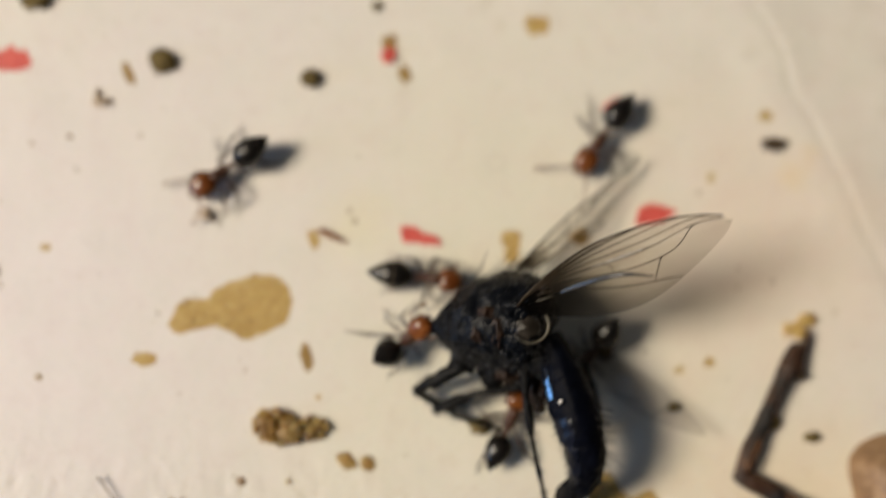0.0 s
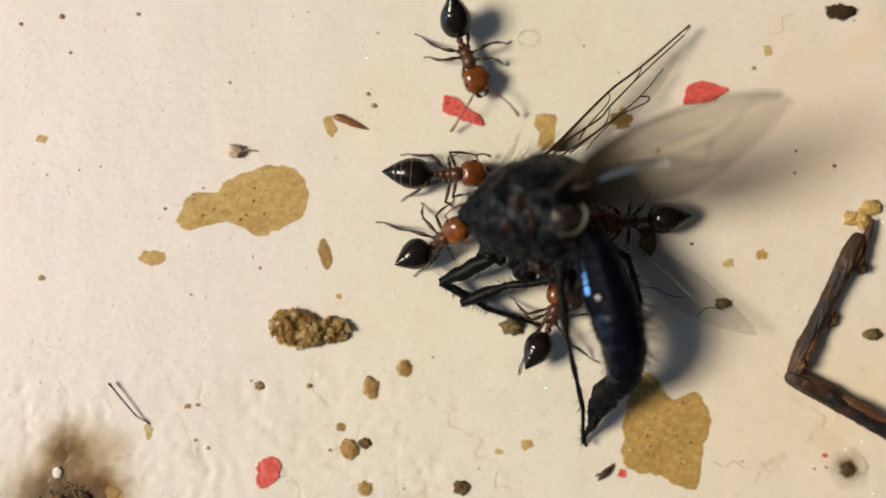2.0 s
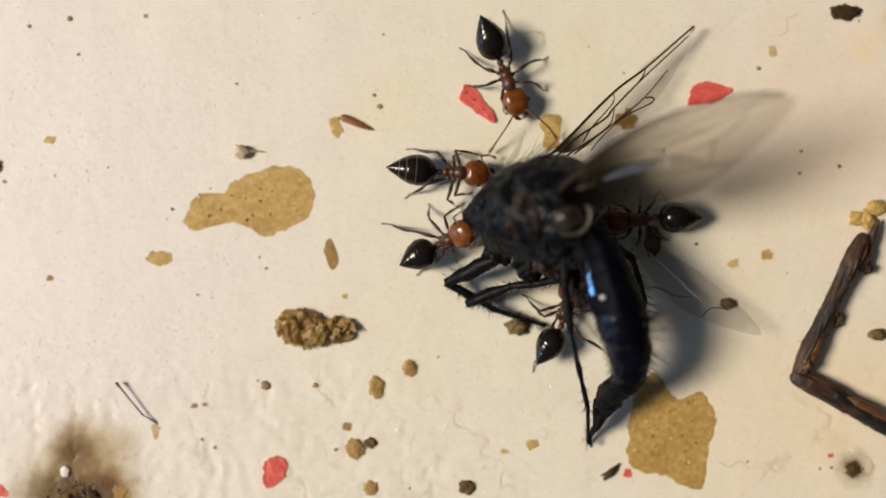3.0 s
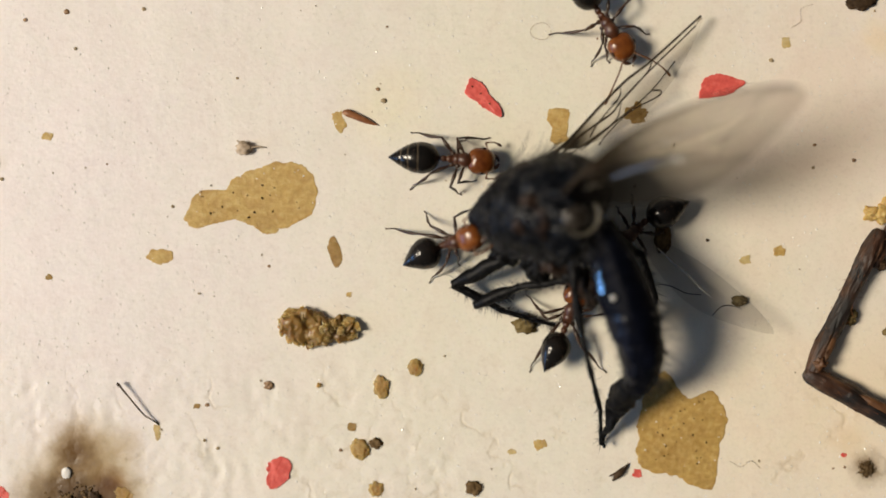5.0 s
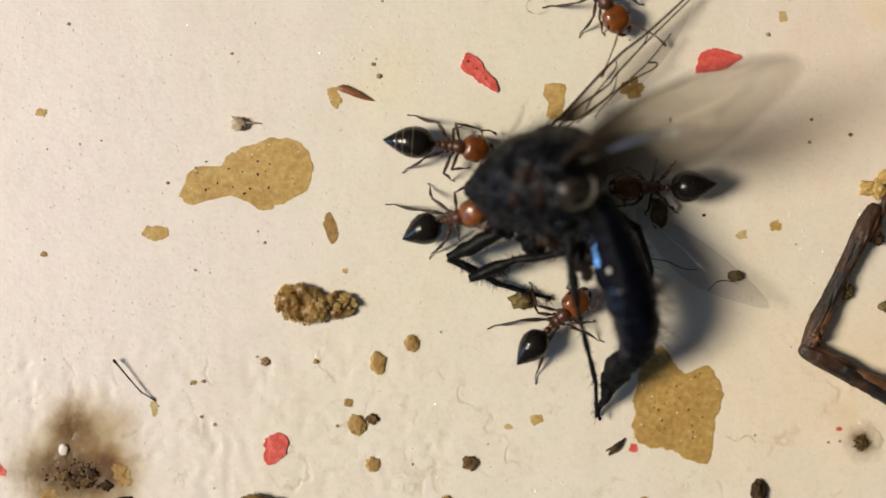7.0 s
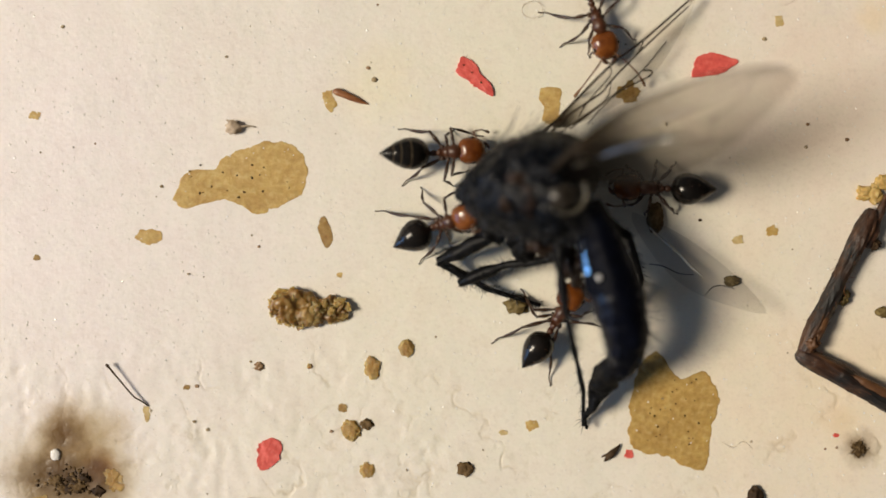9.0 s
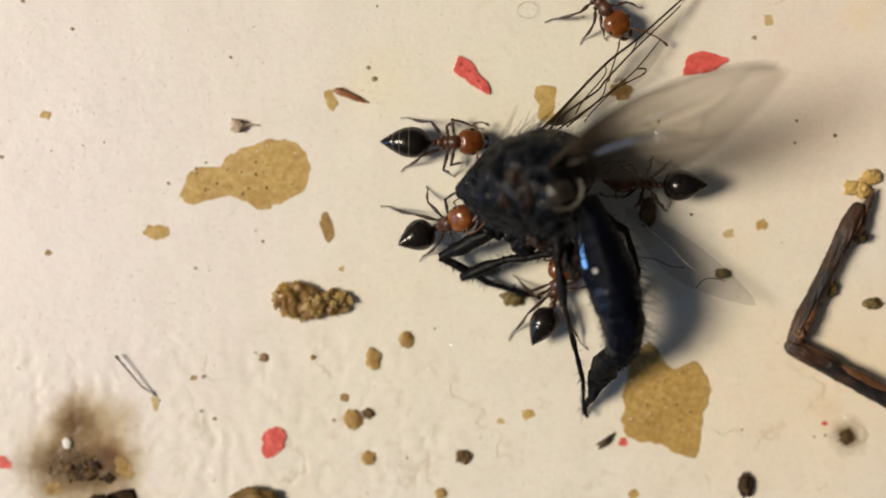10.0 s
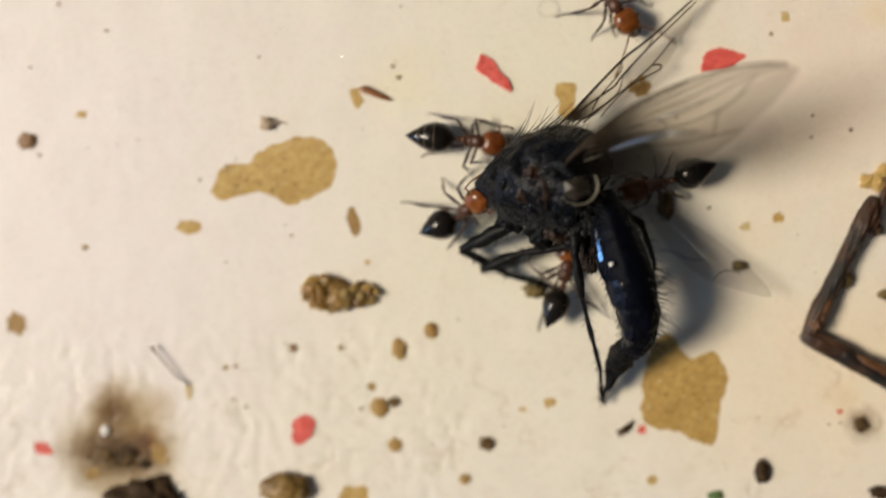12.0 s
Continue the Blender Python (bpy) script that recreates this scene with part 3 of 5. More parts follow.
built = {
    "banded": build_ant("red-headed ant with banded black gaster biting the fly's thorax", BANDED, FOLDED, True, plump=1.04, stretch=0.95),
    "tugging": build_ant("small red-headed ant with round black gaster tugging at the fly", TUGGING, FOLDED, plump=0.84, lift=42.0),
    "under_leg": build_ant("red-headed ant working between the fly's legs", UNDER, FOLDED, plump=0.87, girth=0.92),
    "shaded": build_ant("dark ant in the shade behind the fly's abdomen", SHADED, FOLDED, plump=0.92),
    "wing_side": build_ant("red-headed ant with spread feelers beside the fly's wing", WINGSIDE, FEEL_WIDE, stretch=1.13),
    "runner": build_ant("running red-headed ant with raised black gaster", RUNNING, FEEL),
}


# ---- the dead fly ----
fly = tagged(new("fly"), "dead blue-black bottle fly lying on its side, wings spread", "fly")
fly.empty_display_size = 0.002
fly.matrix_basis = mm(2.5, 1.0, 0)


def build_wing(thing, root, tip, drop, label, material, veins=True, fore=0.13, aft=0.20, fine=0.026, gleam=False):
    """A fly's wing from root to tip; drop: which way its hind edge hangs."""
    root, tip = Vector(root), Vector(tip)
    u = (tip - root)
    span = u.length
    u.normalize()
    v = Vector(drop)
    v = (v - u * v.dot(u)).normalized()
    w = u.cross(v)

    def place(s, q):
        front = -fore * span * math.sin(math.pi * min(1, s)) ** (0.8 if s < 0.5 else 0.55)
        hind = aft * span * (math.sin(math.pi * min(1.0, max(0.0, s)) ** 0.82) ** 0.62) * (0.82 + 0.18 * math.cos((s - 0.55) * 5))
        y = front + (hind - front) * q
        h = 0.038 * span * math.sin(math.pi * s) * (0.4 - q) + span * (0.011 * math.sin(q * 9 + 2.0 * s) * s + 0.014 * noise.noise(Vector((s * 4, q * 3, span))))
        return root + u * (s * span) + v * y + w * h

    bm = bmesh.new()
    grid = [[bm.verts.new(place(i / 30, j / 12)) for j in range(13)] for i in range(31)]
    for i in range(30):
        for j in range(12):
            bm.faces.new((grid[i][j], grid[i + 1][j], grid[i + 1][j + 1], grid[i][j + 1]))
    bmesh.ops.remove_doubles(bm, verts=bm.verts, dist=0.004)
    wing = part("wing", bm, material, thing, label)
    if veins:
        lines = (
            ((0, 0), (0.25, 0), (0.5, 0), (0.75, 0), (0.97, 0.02)),
            ((0, 0.04), (0.25, 0.07), (0.45, 0.05), (0.60, 0.01)),
            ((0.05, 0.08), (0.3, 0.13), (0.55, 0.11), (0.80, 0.01)),
            ((0.10, 0.10), (0.35, 0.20), (0.65, 0.20), (0.93, 0.03)),
            ((0.12, 0.14), (0.35, 0.28), (0.65, 0.32), (0.97, 0.14)),
            ((0.12, 0.20), (0.40, 0.44), (0.66, 0.52), (0.76, 0.46), (0.84, 0.24), (0.95, 0.16)),
            ((0.10, 0.26), (0.35, 0.58), (0.60, 0.80), (0.72, 0.98)),
            ((0.66, 0.52), (0.64, 0.62), (0.60, 0.80)),
            ((0.42, 0.29), (0.44, 0.36), (0.45, 0.46)),
            ((0.22, 0.0), (0.23, 0.08), (0.22, 0.14)),
        )
        for k, line in enumerate(lines):
            pts = [place(*p) for p in curve(line, 7)]
            rad = [0.046 * (1 - 0.4 * i / len(pts)) if k < 2 else fine * (1 - 0.4 * i / len(pts)) for i in range(len(pts))]
            part("vein", tube(pts, rad, 6), M_VEIN, wing)
        # the white gleam along the middle vein, laid on as a pale tube
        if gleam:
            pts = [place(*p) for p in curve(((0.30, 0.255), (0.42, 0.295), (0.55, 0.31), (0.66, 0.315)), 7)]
            part("vein", tube([p + w * 0.03 for p in pts], [0.055 * math.sin(math.pi * (i + 0.6) / (len(pts) + 0.4)) for i in range(len(pts))], 6), M_VEIN_GLEAM, wing, "whitish vein, its gleam in the colour")
    return wing


def build_fly():
    rnd = random.Random(4)
    # thorax: an egg, narrow in front, lying on its side
    bm = bmesh.new()
    keys = keys_thorax
    sweep(keys, 72, 10, bm=bm, rough=0.06, seed=2)
    for v in bm.verts:
        q = v.co * 1.5
        o = (v.co - Vector((0.9, 0.3, 2.3))).normalized()
        v.co += o * (0.13 * noise.fractal(q * 0.8, 0.9, 2.0, 4) - 0.12 * max(0.0, 0.10 - abs(noise.noise(q * 0.6 + Vector((5, 1, 2))))) * 4)
    thorax = part("thorax", bm, M_FLY_THORAX, fly, "dusty blue-black bristly thorax")
    # shoulder knobs, side plates and leg sockets
    for x, y, z, a, b, c, m, nm in (
            (-0.95, 0.50, 3.00, 0.26, 0.22, 0.22, M_FLY_THORAX, "shoulder_knob"), (-0.62, 0.12, 3.42, 0.24, 0.20, 0.18, M_FLY_THORAX, "shoulder_knob"),
            (0.10, 0.05, 3.72, 0.30, 0.62, 0.26, M_FLY_BROWN, "side_plate"), (0.85, -0.05, 3.98, 0.30, 0.62, 0.28, M_FLY_BROWN, "side_plate"),
            (0.60, -0.75, 3.55, 0.50, 0.36, 0.36, M_FLY_THORAX, "side_plate"), (1.55, -0.95, 3.75, 0.55, 0.42, 0.36, M_FLY_THORAX, "side_plate"),
            (-0.35, -1.20, 1.75, 0.62, 0.50, 0.55, M_FLY_LEG, "leg_socket"), (0.75, -1.75, 1.75, 0.62, 0.55, 0.60, M_FLY_LEG, "leg_socket"),
            (1.95, -1.75, 2.1, 0.60, 0.62, 0.70, M_FLY_LEG, "leg_socket"), (1.40, -1.70, 2.45, 0.52, 0.42, 0.50, M_FLY_BROWN, "leg_socket"),
            # the slim brown lump at x 2.66 is added, a dark body for shade
            (2.42, -2.35, 2.00, 0.36, 0.62, 0.60, M_FLY_BROWN, "leg_socket"), (2.55, -1.20, 2.60, 0.50, 0.60, 0.60, M_FLY_LEG, "leg_socket"), (2.66, -2.75, 2.25, 0.24, 0.62, 0.50, M_FLY_BROWN, "leg_socket"), (0.45, 0.55, 4.02, 0.34, 0.26, 0.20, M_FLY_BROWN, "side_plate"),
            (-0.55, 0.72, 3.30, 0.17, 0.13, 0.12, M_FLY_ABDOMEN, "shoulder_knob"), (-0.22, 0.62, 3.62, 0.12, 0.16, 0.10, M_FLY_ABDOMEN, "shoulder_knob"), (1.45, 0.62, 4.35, 0.62, 0.34, 0.24, M_FLY_THORAX, "wing_knob")):
        part(nm, ball((x, y, z), (a, b, c), 4, rough=0.45, freq=1.6, seed=x, keen=0.8), m, thorax)
    # pale cup of the calypter round the wing's root
    ring = []
    for i in range(15):
        a = radians(-150 + 215 * i / 14)
        ring.append((2.06 + 0.74 * math.cos(a), 0.06 + 0.70 * math.sin(a), 4.50 - 0.10 * math.cos(a), 0.012 + 0.052 * math.sin(math.pi * (i / 14) ** 1.35)))
    part("calypter", sweep(ring, 10, 3, squash=1.4), M_CALYPTER, thorax, "pale curved calypter rim")
    part("calypter_cup", ball((1.95, 0.0, 4.25), (0.54, 0.52, 0.34), 4, rough=0.12, seed=5), M_CUP, thorax)
    part("wing_stub", sweep([(2.25, 0.98, 4.86, 0.012), (2.5, 1.05, 4.94, 0.026), (3.0, 1.20, 5.00, 0.012)], 8, 4), M_CALYPTER, thorax)
    # abdomen: hanging down, hooked at its end
    keys = [(3.00, -0.30, 2.75, 0.55), (3.27, -1.05, 2.90, 0.68), (3.48, -1.75, 3.05, 0.82), (3.77, -2.58, 3.05, 0.93), (4.06, -3.50, 3.05, 0.96), (4.30, -4.35, 3.00, 0.88),
            (4.48, -5.15, 2.85, 0.76), (4.46, -5.85, 2.50, 0.64), (4.28, -6.40, 2.15, 0.45), (4.14, -6.70, 1.95, 0.10)]
    c = curve(keys, 8)
    rad = []
    for i, p in enumerate(c):
        step = sum(0.055 * math.exp(-((i - q) / 1.1) ** 2) for q in (19, 31, 42, 51)) * 0.7
        rad.append(max(0.02, p[3] - step))
    bm = tube([p[:3] for p in c], rad, 64, rough=0.05, seed=8)
    bm.verts.ensure_lookup_table()
    for v in bm.verts:
        # one flank of the upper plates is almost flat, ending in a rounded edge
        p = Vector(c[min(v.index // 64, len(c) - 1)][:3])
        o = v.co - p
        flat = max(0.0, min(1.0, (-0.7 - v.co.y) / 0.5)) * max(0.0, min(1.0, (v.co.y + 3.9) / 0.7))
        tilt = math.degrees(math.atan2(-o.x, o.z))
        if flat > 0 and 6 < tilt < 130:
            grow = 1 / math.cos(radians(0.8 * (min(tilt, 74) - 33)))
            if tilt > 74:
                grow = 1 + (grow - 1) * max(0.0, (118 - tilt) / 44)
            v.co = p + o * (1 + (grow * 0.92 - 1) * flat)
    bm.normal_update()
    for f in bm.faces:
        # polished on its upper flank, dull and hairy elsewhere
        m = f.calc_center_median()
        q = min(c, key=lambda p: abs(p[1] - m.y) + abs(p[2] - m.z) * 0.02)
        tilt = math.degrees(math.atan2(q[0] - m.x, m.z - q[2]))
        low = min(1.0, max(0.0, (-1.1 - m.y) / 1.8))  # the gloss runs down towards the edge
        polished = -2.88 < m.y < -1.10 and 50 + 11 * low < tilt < 61 + 11 * low
        satin = -6.2 < m.y < -3.6 and f.normal.x < -0.45 and f.normal.z > 0.1
        f.material_index = 0 if polished else 1 if satin else 2
        if m.y < -4.4:
            for v in f.verts:
                v.co += v.normal * 0.02 * noise.fractal(v.co * 2.2, 0.8, 2.0, 3)
    abdomen = part("abdomen", bm, (M_FLY_ABDOMEN, M_FLY_SATIN, M_FLY_MATT), fly, "glossy blue-black curled abdomen")
    part("dust_grain", ball((3.30, -2.91, 4.02), (0.10, 0.085, 0.07), 3, rough=0.4, seed=2), M_WHITE, abdomen, "tiny pale grain stuck to the abdomen")
    # the shrunken, crusted end of the body
    bm = sweep([(4.30, -5.95, 2.25, 0.34), (4.02, -6.50, 1.92, 0.52), (3.74, -7.15, 1.42, 0.44), (3.52, -7.70, 1.05, 0.27), (3.34, -8.25, 0.75, 0.16), (3.22, -8.90, 0.42, 0.05)], 36, 9, squash=0.85)
    for v in bm.verts:
        v.co += Vector((noise.noise(v.co * 2.3), noise.noise(v.co * 2.3 + Vector((7, 0, 0))), noise.noise(v.co * 2.3 + Vector((0, 7, 0))))) * 0.14 + Vector((noise.noise(v.co * 6), noise.noise(v.co * 6 + Vector((3, 0, 0))), 0)) * 0.07
    part("tail", bm, M_TAIL, abdomen, "crusted dusty black tail tip")
    # hairs of the abdomen, longest at its end
    bm = bmesh.new()
    for i in range(900):
        k = rnd.randrange(10, len(c) - 3)
        p, d = Vector(c[k][:3]), (Vector(c[k + 1][:3]) - Vector(c[k - 1][:3])).normalized()
        a = rnd.uniform(0, 2 * math.pi)
        side = d.cross(Vector((0, 0, 1))).normalized()
        o = side * math.cos(a) + side.cross(d) * math.sin(a)
        if o.z > 0.75:
            continue
        far = k / len(c)
        if far > 0.86 and rnd.random() < 0.6:
            continue
        bristle(bm, p + o * rad[k] * 0.97, o + d * rnd.uniform(0.7, 1.6), rnd.uniform(0.16, 0.42) * (1 if far < 0.8 else 0.6), 0.015, rnd.uniform(-0.2, 0.2))
    for i in range(44):
        # stiff long ones along the outer bend
        k = rnd.randrange(int(0.42 * len(c)), int(0.80 * len(c)))
        p, d = Vector(c[k][:3]), (Vector(c[k + 1][:3]) - Vector(c[k - 1][:3])).normalized()
        a = rnd.uniform(-0.6, 0.9)
        side = Vector((-d.y, d.x, 0)).normalized()
        o = side * math.cos(a) + Vector((0, 0, 1)) * math.sin(a)
        bristle(bm, p + o * rad[k] * 0.97, o + d * rnd.uniform(0.2, 1.0), rnd.uniform(0.6, 1.05), 0.021, rnd.uniform(-0.15, 0.15))
    part("bristles", bm, M_BRISTLE, abdomen)
    # hairs of the thorax
    bm = bmesh.new()
    c = curve(keys_thorax, 6)
    for i in range(900):
        k = rnd.randrange(6, len(c) - 4)
        p, r = Vector(c[k][:3]), c[k][3]
        a = rnd.uniform(0, 2 * math.pi)
        o = Vector((0, math.cos(a), math.sin(a)))
        bristle(bm, p + o * r * 0.96, o + Vector((rnd.uniform(0.2, 1.2), 0, 0)), rnd.uniform(0.22, 0.70), 0.017, rnd.uniform(-0.25, 0.25))
    for p, q in (((-0.05, 1.95, 2.6), (0.9, 1.25, 0.15)), ((-0.30, 1.85, 2.5), (0.8, 0.9, 0.1)), ((1.0, 2.3, 2.7), (1.0, 0.6, 0.2)), ((0.5, 2.2, 2.6), (1.0, 0.7, 0.1)), ((1.4, 2.5, 2.4), (1.0, 0.5, 0.1))):
        bristle(bm, p, q, 1.5, 0.030, -0.18)
    for i in range(26):
        k = rnd.randrange(14, len(c) - 14)
        p, r = Vector(c[k][:3]), c[k][3]
        a = rnd.uniform(-0.25, 0.7)
        bristle(bm, p + Vector((0, math.cos(a), math.sin(a))) * r * 0.97, (rnd.uniform(0.6, 1.4), math.cos(a), math.sin(a) * 0.6), rnd.uniform(0.8, 1.3), 0.024, rnd.uniform(-0.2, 0.05))
    part("bristles", bm, M_BRISTLE, thorax)

    # grey dusty down on the breast
    bm = bmesh.new()
    for i in range(420):
        k = rnd.randrange(10, len(c) - 10)
        p, r = Vector(c[k][:3]), c[k][3]
        a = rnd.uniform(math.pi * 0.62, math.pi * 1.05)
        o = Vector((0, math.cos(a), math.sin(a)))
        bristle(bm, p + o * r * 0.98, o + Vector((rnd.uniform(-0.6, 1.2), rnd.uniform(-0.4, 0.4), 0)), rnd.uniform(0.12, 0.34), 0.012, rnd.uniform(-0.4, 0.4))
    part("down", bm, M_DOWN, thorax, "grey dusty down")

    # legs: thick thigh, thinner shank, jointed foot, all bristly
    def fly_leg(joints, radii, hairs, label=""):
        bm = bmesh.new()
        js = [Vector(j) for j in joints]
        for a, b, (r0, rm, r1) in zip(js, js[1:], radii):
            sweep([(*a, r0), (*a.lerp(b, 0.12), r0 * 0.95), (*a.lerp(b, 0.5), rm), (*a.lerp(b, 0.9), r1), (*b, r1 * 0.95)], 12, 8, bm=bm, rough=0.35, seed=len(js) + r0)
        leg = part("leg", bm, M_FLY_LEG, fly, label)
        bm = bmesh.new()
        for i in range(hairs):
            k = rnd.randrange(len(js) - 1)
            t = rnd.random()
            d = (js[k + 1] - js[k]).normalized()
            a = rnd.uniform(0, 2 * math.pi)
            side = d.cross(Vector((0, 0.1, 1))).normalized()
            o = side * math.cos(a) + side.cross(d) * math.sin(a)
            bristle(bm, js[k].lerp(js[k + 1], t) + o * radii[k][1] * 0.85, o + d * rnd.uniform(0.3, 1.1), rnd.uniform(0.12, 0.40), 0.014, 0.05)
        part("bristles", bm, M_BRISTLE, leg)

    fly_leg(((-0.15, -1.40, 1.9), (-2.37, -2.45, 0.9), (-0.45, -3.55, 0.5), (1.55, -4.20, 0.12)), ((0.26, 0.33, 0.20), (0.16, 0.17, 0.13), (0.11, 0.10, 0.08)), 300, "bent black foreleg with thick thigh")
    fly_leg(((1.80, -2.35, 1.8), (0.10, -2.60, 1.3), (-1.58, -3.29, 0.6), (-0.2, -2.95, 0.3)), ((0.16, 0.16, 0.13), (0.15, 0.25, 0.18), (0.13, 0.11, 0.08)), 220)
    fly_leg(((2.00, -1.45, 2.7), (2.02, -2.60, 3.1), (2.28, -4.30, 2.8), (3.10, -7.35, 1.2), (3.22, -8.85, 0.2)), ((0.22, 0.22, 0.19), (0.18, 0.19, 0.13), (0.10, 0.10, 0.09), (0.08, 0.08, 0.06)), 170, "stretched thin black hind leg")
    fly_leg(((2.9, -0.5, 1.9), (4.75, -1.5, 1.7), (5.35, -3.15, 1.0), (5.15, -4.5, 0.15)), ((0.24, 0.26, 0.16), (0.13, 0.13, 0.10), (0.09, 0.08, 0.06)), 160, "black hind leg tucked in the shade")
    fly_leg(((1.0, 1.2, 1.2), (0.2, 1.9, 0.8), (1.2, 2.0, 0.1)), ((0.20, 0.20, 0.14), (0.12, 0.11, 0.09)), 30)
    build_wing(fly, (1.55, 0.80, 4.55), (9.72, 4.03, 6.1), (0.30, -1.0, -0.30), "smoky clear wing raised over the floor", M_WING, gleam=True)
    part("fold", sweep([(2.94, 1.22, 4.58, 0.02), (3.30, 1.36, 4.95, 0.06), (3.75, 1.52, 5.34, 0.11), (4.72, 1.78, 6.20, 0.11), (5.60, 1.86, 6.72, 0.07), (6.50, 1.78, 6.80, 0.02)], 10, 8, squash=0.7), M_FOLD, fly, "shining crumpled fold of the raised wing")
    build_wing(fly, (1.85, 2.60, 1.4), (7.32, 7.51, 0.65), (0.5, -0.5, -0.45), "smoky clear wing folded near the floor", M_FAR_WING, veins=False, fore=0.02, aft=0.18)


    far_wing = [o for o in fly.children if o.name.startswith("wing")][-1]
    for r, line in (
            (0.062, ((1.45, 2.33, 1.50), (2.13, 2.93, 1.40), (4.10, 4.90, 1.11), (5.40, 5.90, 0.92), (7.32, 7.56, 0.65))),
            (0.048, ((1.79, 2.34, 1.45), (2.56, 3.06, 1.34), (3.76, 3.88, 1.16), (4.10, 4.29, 1.11), (5.23, 5.44, 0.95), (7.10, 7.17, 0.68))),
            (0.034, ((4.10, 4.29, 1.11), (5.14, 5.38, 0.96), (5.40, 5.90, 0.92))),
            (0.034, ((2.90, 2.98, 1.29), (3.24, 3.53, 1.24), (4.06, 4.47, 1.12), (4.10, 4.90, 1.11))),
            (0.036, ((2.56, 2.51, 1.34), (3.33, 3.11, 1.23), (4.27, 3.84, 1.09), (5.31, 4.71, 0.94), (6.27, 5.83, 0.80))),
            (0.036, ((5.36, 4.73, 0.93), (5.68, 4.72, 0.89), (5.56, 4.50, 0.90), (4.53, 3.97, 1.05), (3.67, 3.20, 1.18), (3.24, 2.69, 1.24))),
            (0.036, ((2.04, 2.30, 1.41), (3.07, 2.98, 1.26), (3.93, 3.63, 1.14), (4.14, 4.26, 1.11)))):
        pts = [tuple(p) for p in curve(line, 7)]
        part("vein", tube(pts, [r * (1 - 0.45 * i / len(pts)) for i in range(len(pts))], 6), M_VEIN, far_wing)


keys_thorax = [(-1.66, 0.02, 2.0, 0.15), (-1.46, 0.07, 2.05, 0.45), (-1.12, 0.13, 2.12, 0.80), (-0.45, 0.18, 2.20, 1.44), (0.60, 0.30, 2.30, 1.86), (1.60, 0.28, 2.36, 2.08),
               (2.30, 0.18, 2.40, 1.95), (2.85, 0.02, 2.45, 1.40), (3.20, -0.15, 2.5, 0.6)]
build_fly()
loose = tagged(new("loose_wing"), "clear insect wing lying loose on the floor", "wing")
loose.empty_display_size = 0.002
build_wing(loose, (7.45, 0.45, 0.20), (12.40, -3.40, 1.15), (-0.5, -0.9, -0.05), "clear membrane", M_LOOSE_WING, veins=False, fore=0.08, aft=0.17)
# whitish vein whose bright glint is part of its base colour
part("vein", sweep([(8.1, -0.15, 0.40, 0.03), (8.8, -0.80, 0.58, 0.05), (9.3, -1.25, 0.66, 0.035), (9.6, -1.6, 0.70, 0.05), (10.1, -2.05, 0.78, 0.015)], 6, 5), M_VEIN_GLEAM, loose, "whitish vein, its gleam in the colour")
part("vein", sweep([(8.1, -1.55, 0.30, 0.014), (8.6, -1.62, 0.40, 0.020), (9.2, -1.90, 0.5, 0.018), (9.75, -1.95, 0.6, 0.014)], 6, 5), M_VEIN, loose)
part("vein", sweep([(10.15, -2.75, 0.7, 0.016), (10.45, -2.42, 0.76, 0.022), (10.8, -2.36, 0.8, 0.022), (11.25, -2.48, 0.85, 0.012)], 6, 5), M_VEIN, loose)


# ---- litter ----
def flake(name, x, y, outline, thick, material, label, category, group="", turn=0, seed=1, jag=0.05):
    """A thin chip with a ragged rim, star-shaped round its centre."""
    size = sum(math.hypot(*p) for p in outline) / len(outline)
    fine = max(9, min(16, int(150 / len(outline))))
    rim = [Vector((p[0], p[1], 0)) for p in curve([*outline, outline[0]], fine)[:-1]]
    bm = bmesh.new()
    rings = []
    for q, z in ((1.0, -0.06), (1.0, thick * 0.5), (0.98, thick), (0.72, thick), (0.45, thick), (0.18, thick)):
        ring = []
        for p in rim:
            v = p * q
            v = v + v.normalized() * jag * noise.fractal(p * (1.2 + 1.1 / size) + Vector((seed, 0, 0)), 0.75, 2.0, 5) * (q > 0.9)
            q2 = Vector((v.x * math.cos(radians(turn)) - v.y * math.sin(radians(turn)), v.x * math.sin(radians(turn)) + v.y * math.cos(radians(turn)), 0))
            h = z + ground_height(x + q2.x, y + q2.y) - ground_height(x, y) + (0.35 * thick * noise.fractal(v * 2.2 + Vector((0, seed, 0)), 1.0, 2.0, 3) if z > 0 else 0)
            ring.append(bm.verts.new((v.x, v.y, h)))
        rings.append(ring)
    n = len(rim)
    for a, b in zip(rings, rings[1:]):
        for k in range(n):
            bm.faces.new((a[k], a[(k + 1) % n], b[(k + 1) % n], b[k]))
    bm.faces.new(rings[-1])
    bmesh.ops.recalc_face_normals(bm, faces=bm.faces)
    ob = part(name, bm, material, None, label, at=mm(x, y, ground_height(x, y), 0, 0, turn), smooth=False)
    return tagged(ob, category=category, group=group)


def crumb(name, x, y, a, b, h, material, label, category="crumb", group="", turn=0, seed=1, rough=0.35, sub=4, freq=1.7, lift=0.45):
    bm = ball((0, 0, h * lift), (a, b, h * 0.75), sub, rough=rough * 0.65, freq=freq * 1.1, seed=seed, keen=1.0, lumps=0.08)
    ob = part(name, bm, material, None, label, at=mm(x, y, ground_height(x, y), 0, 0, turn))
    return tagged(ob, category=category, group=group)


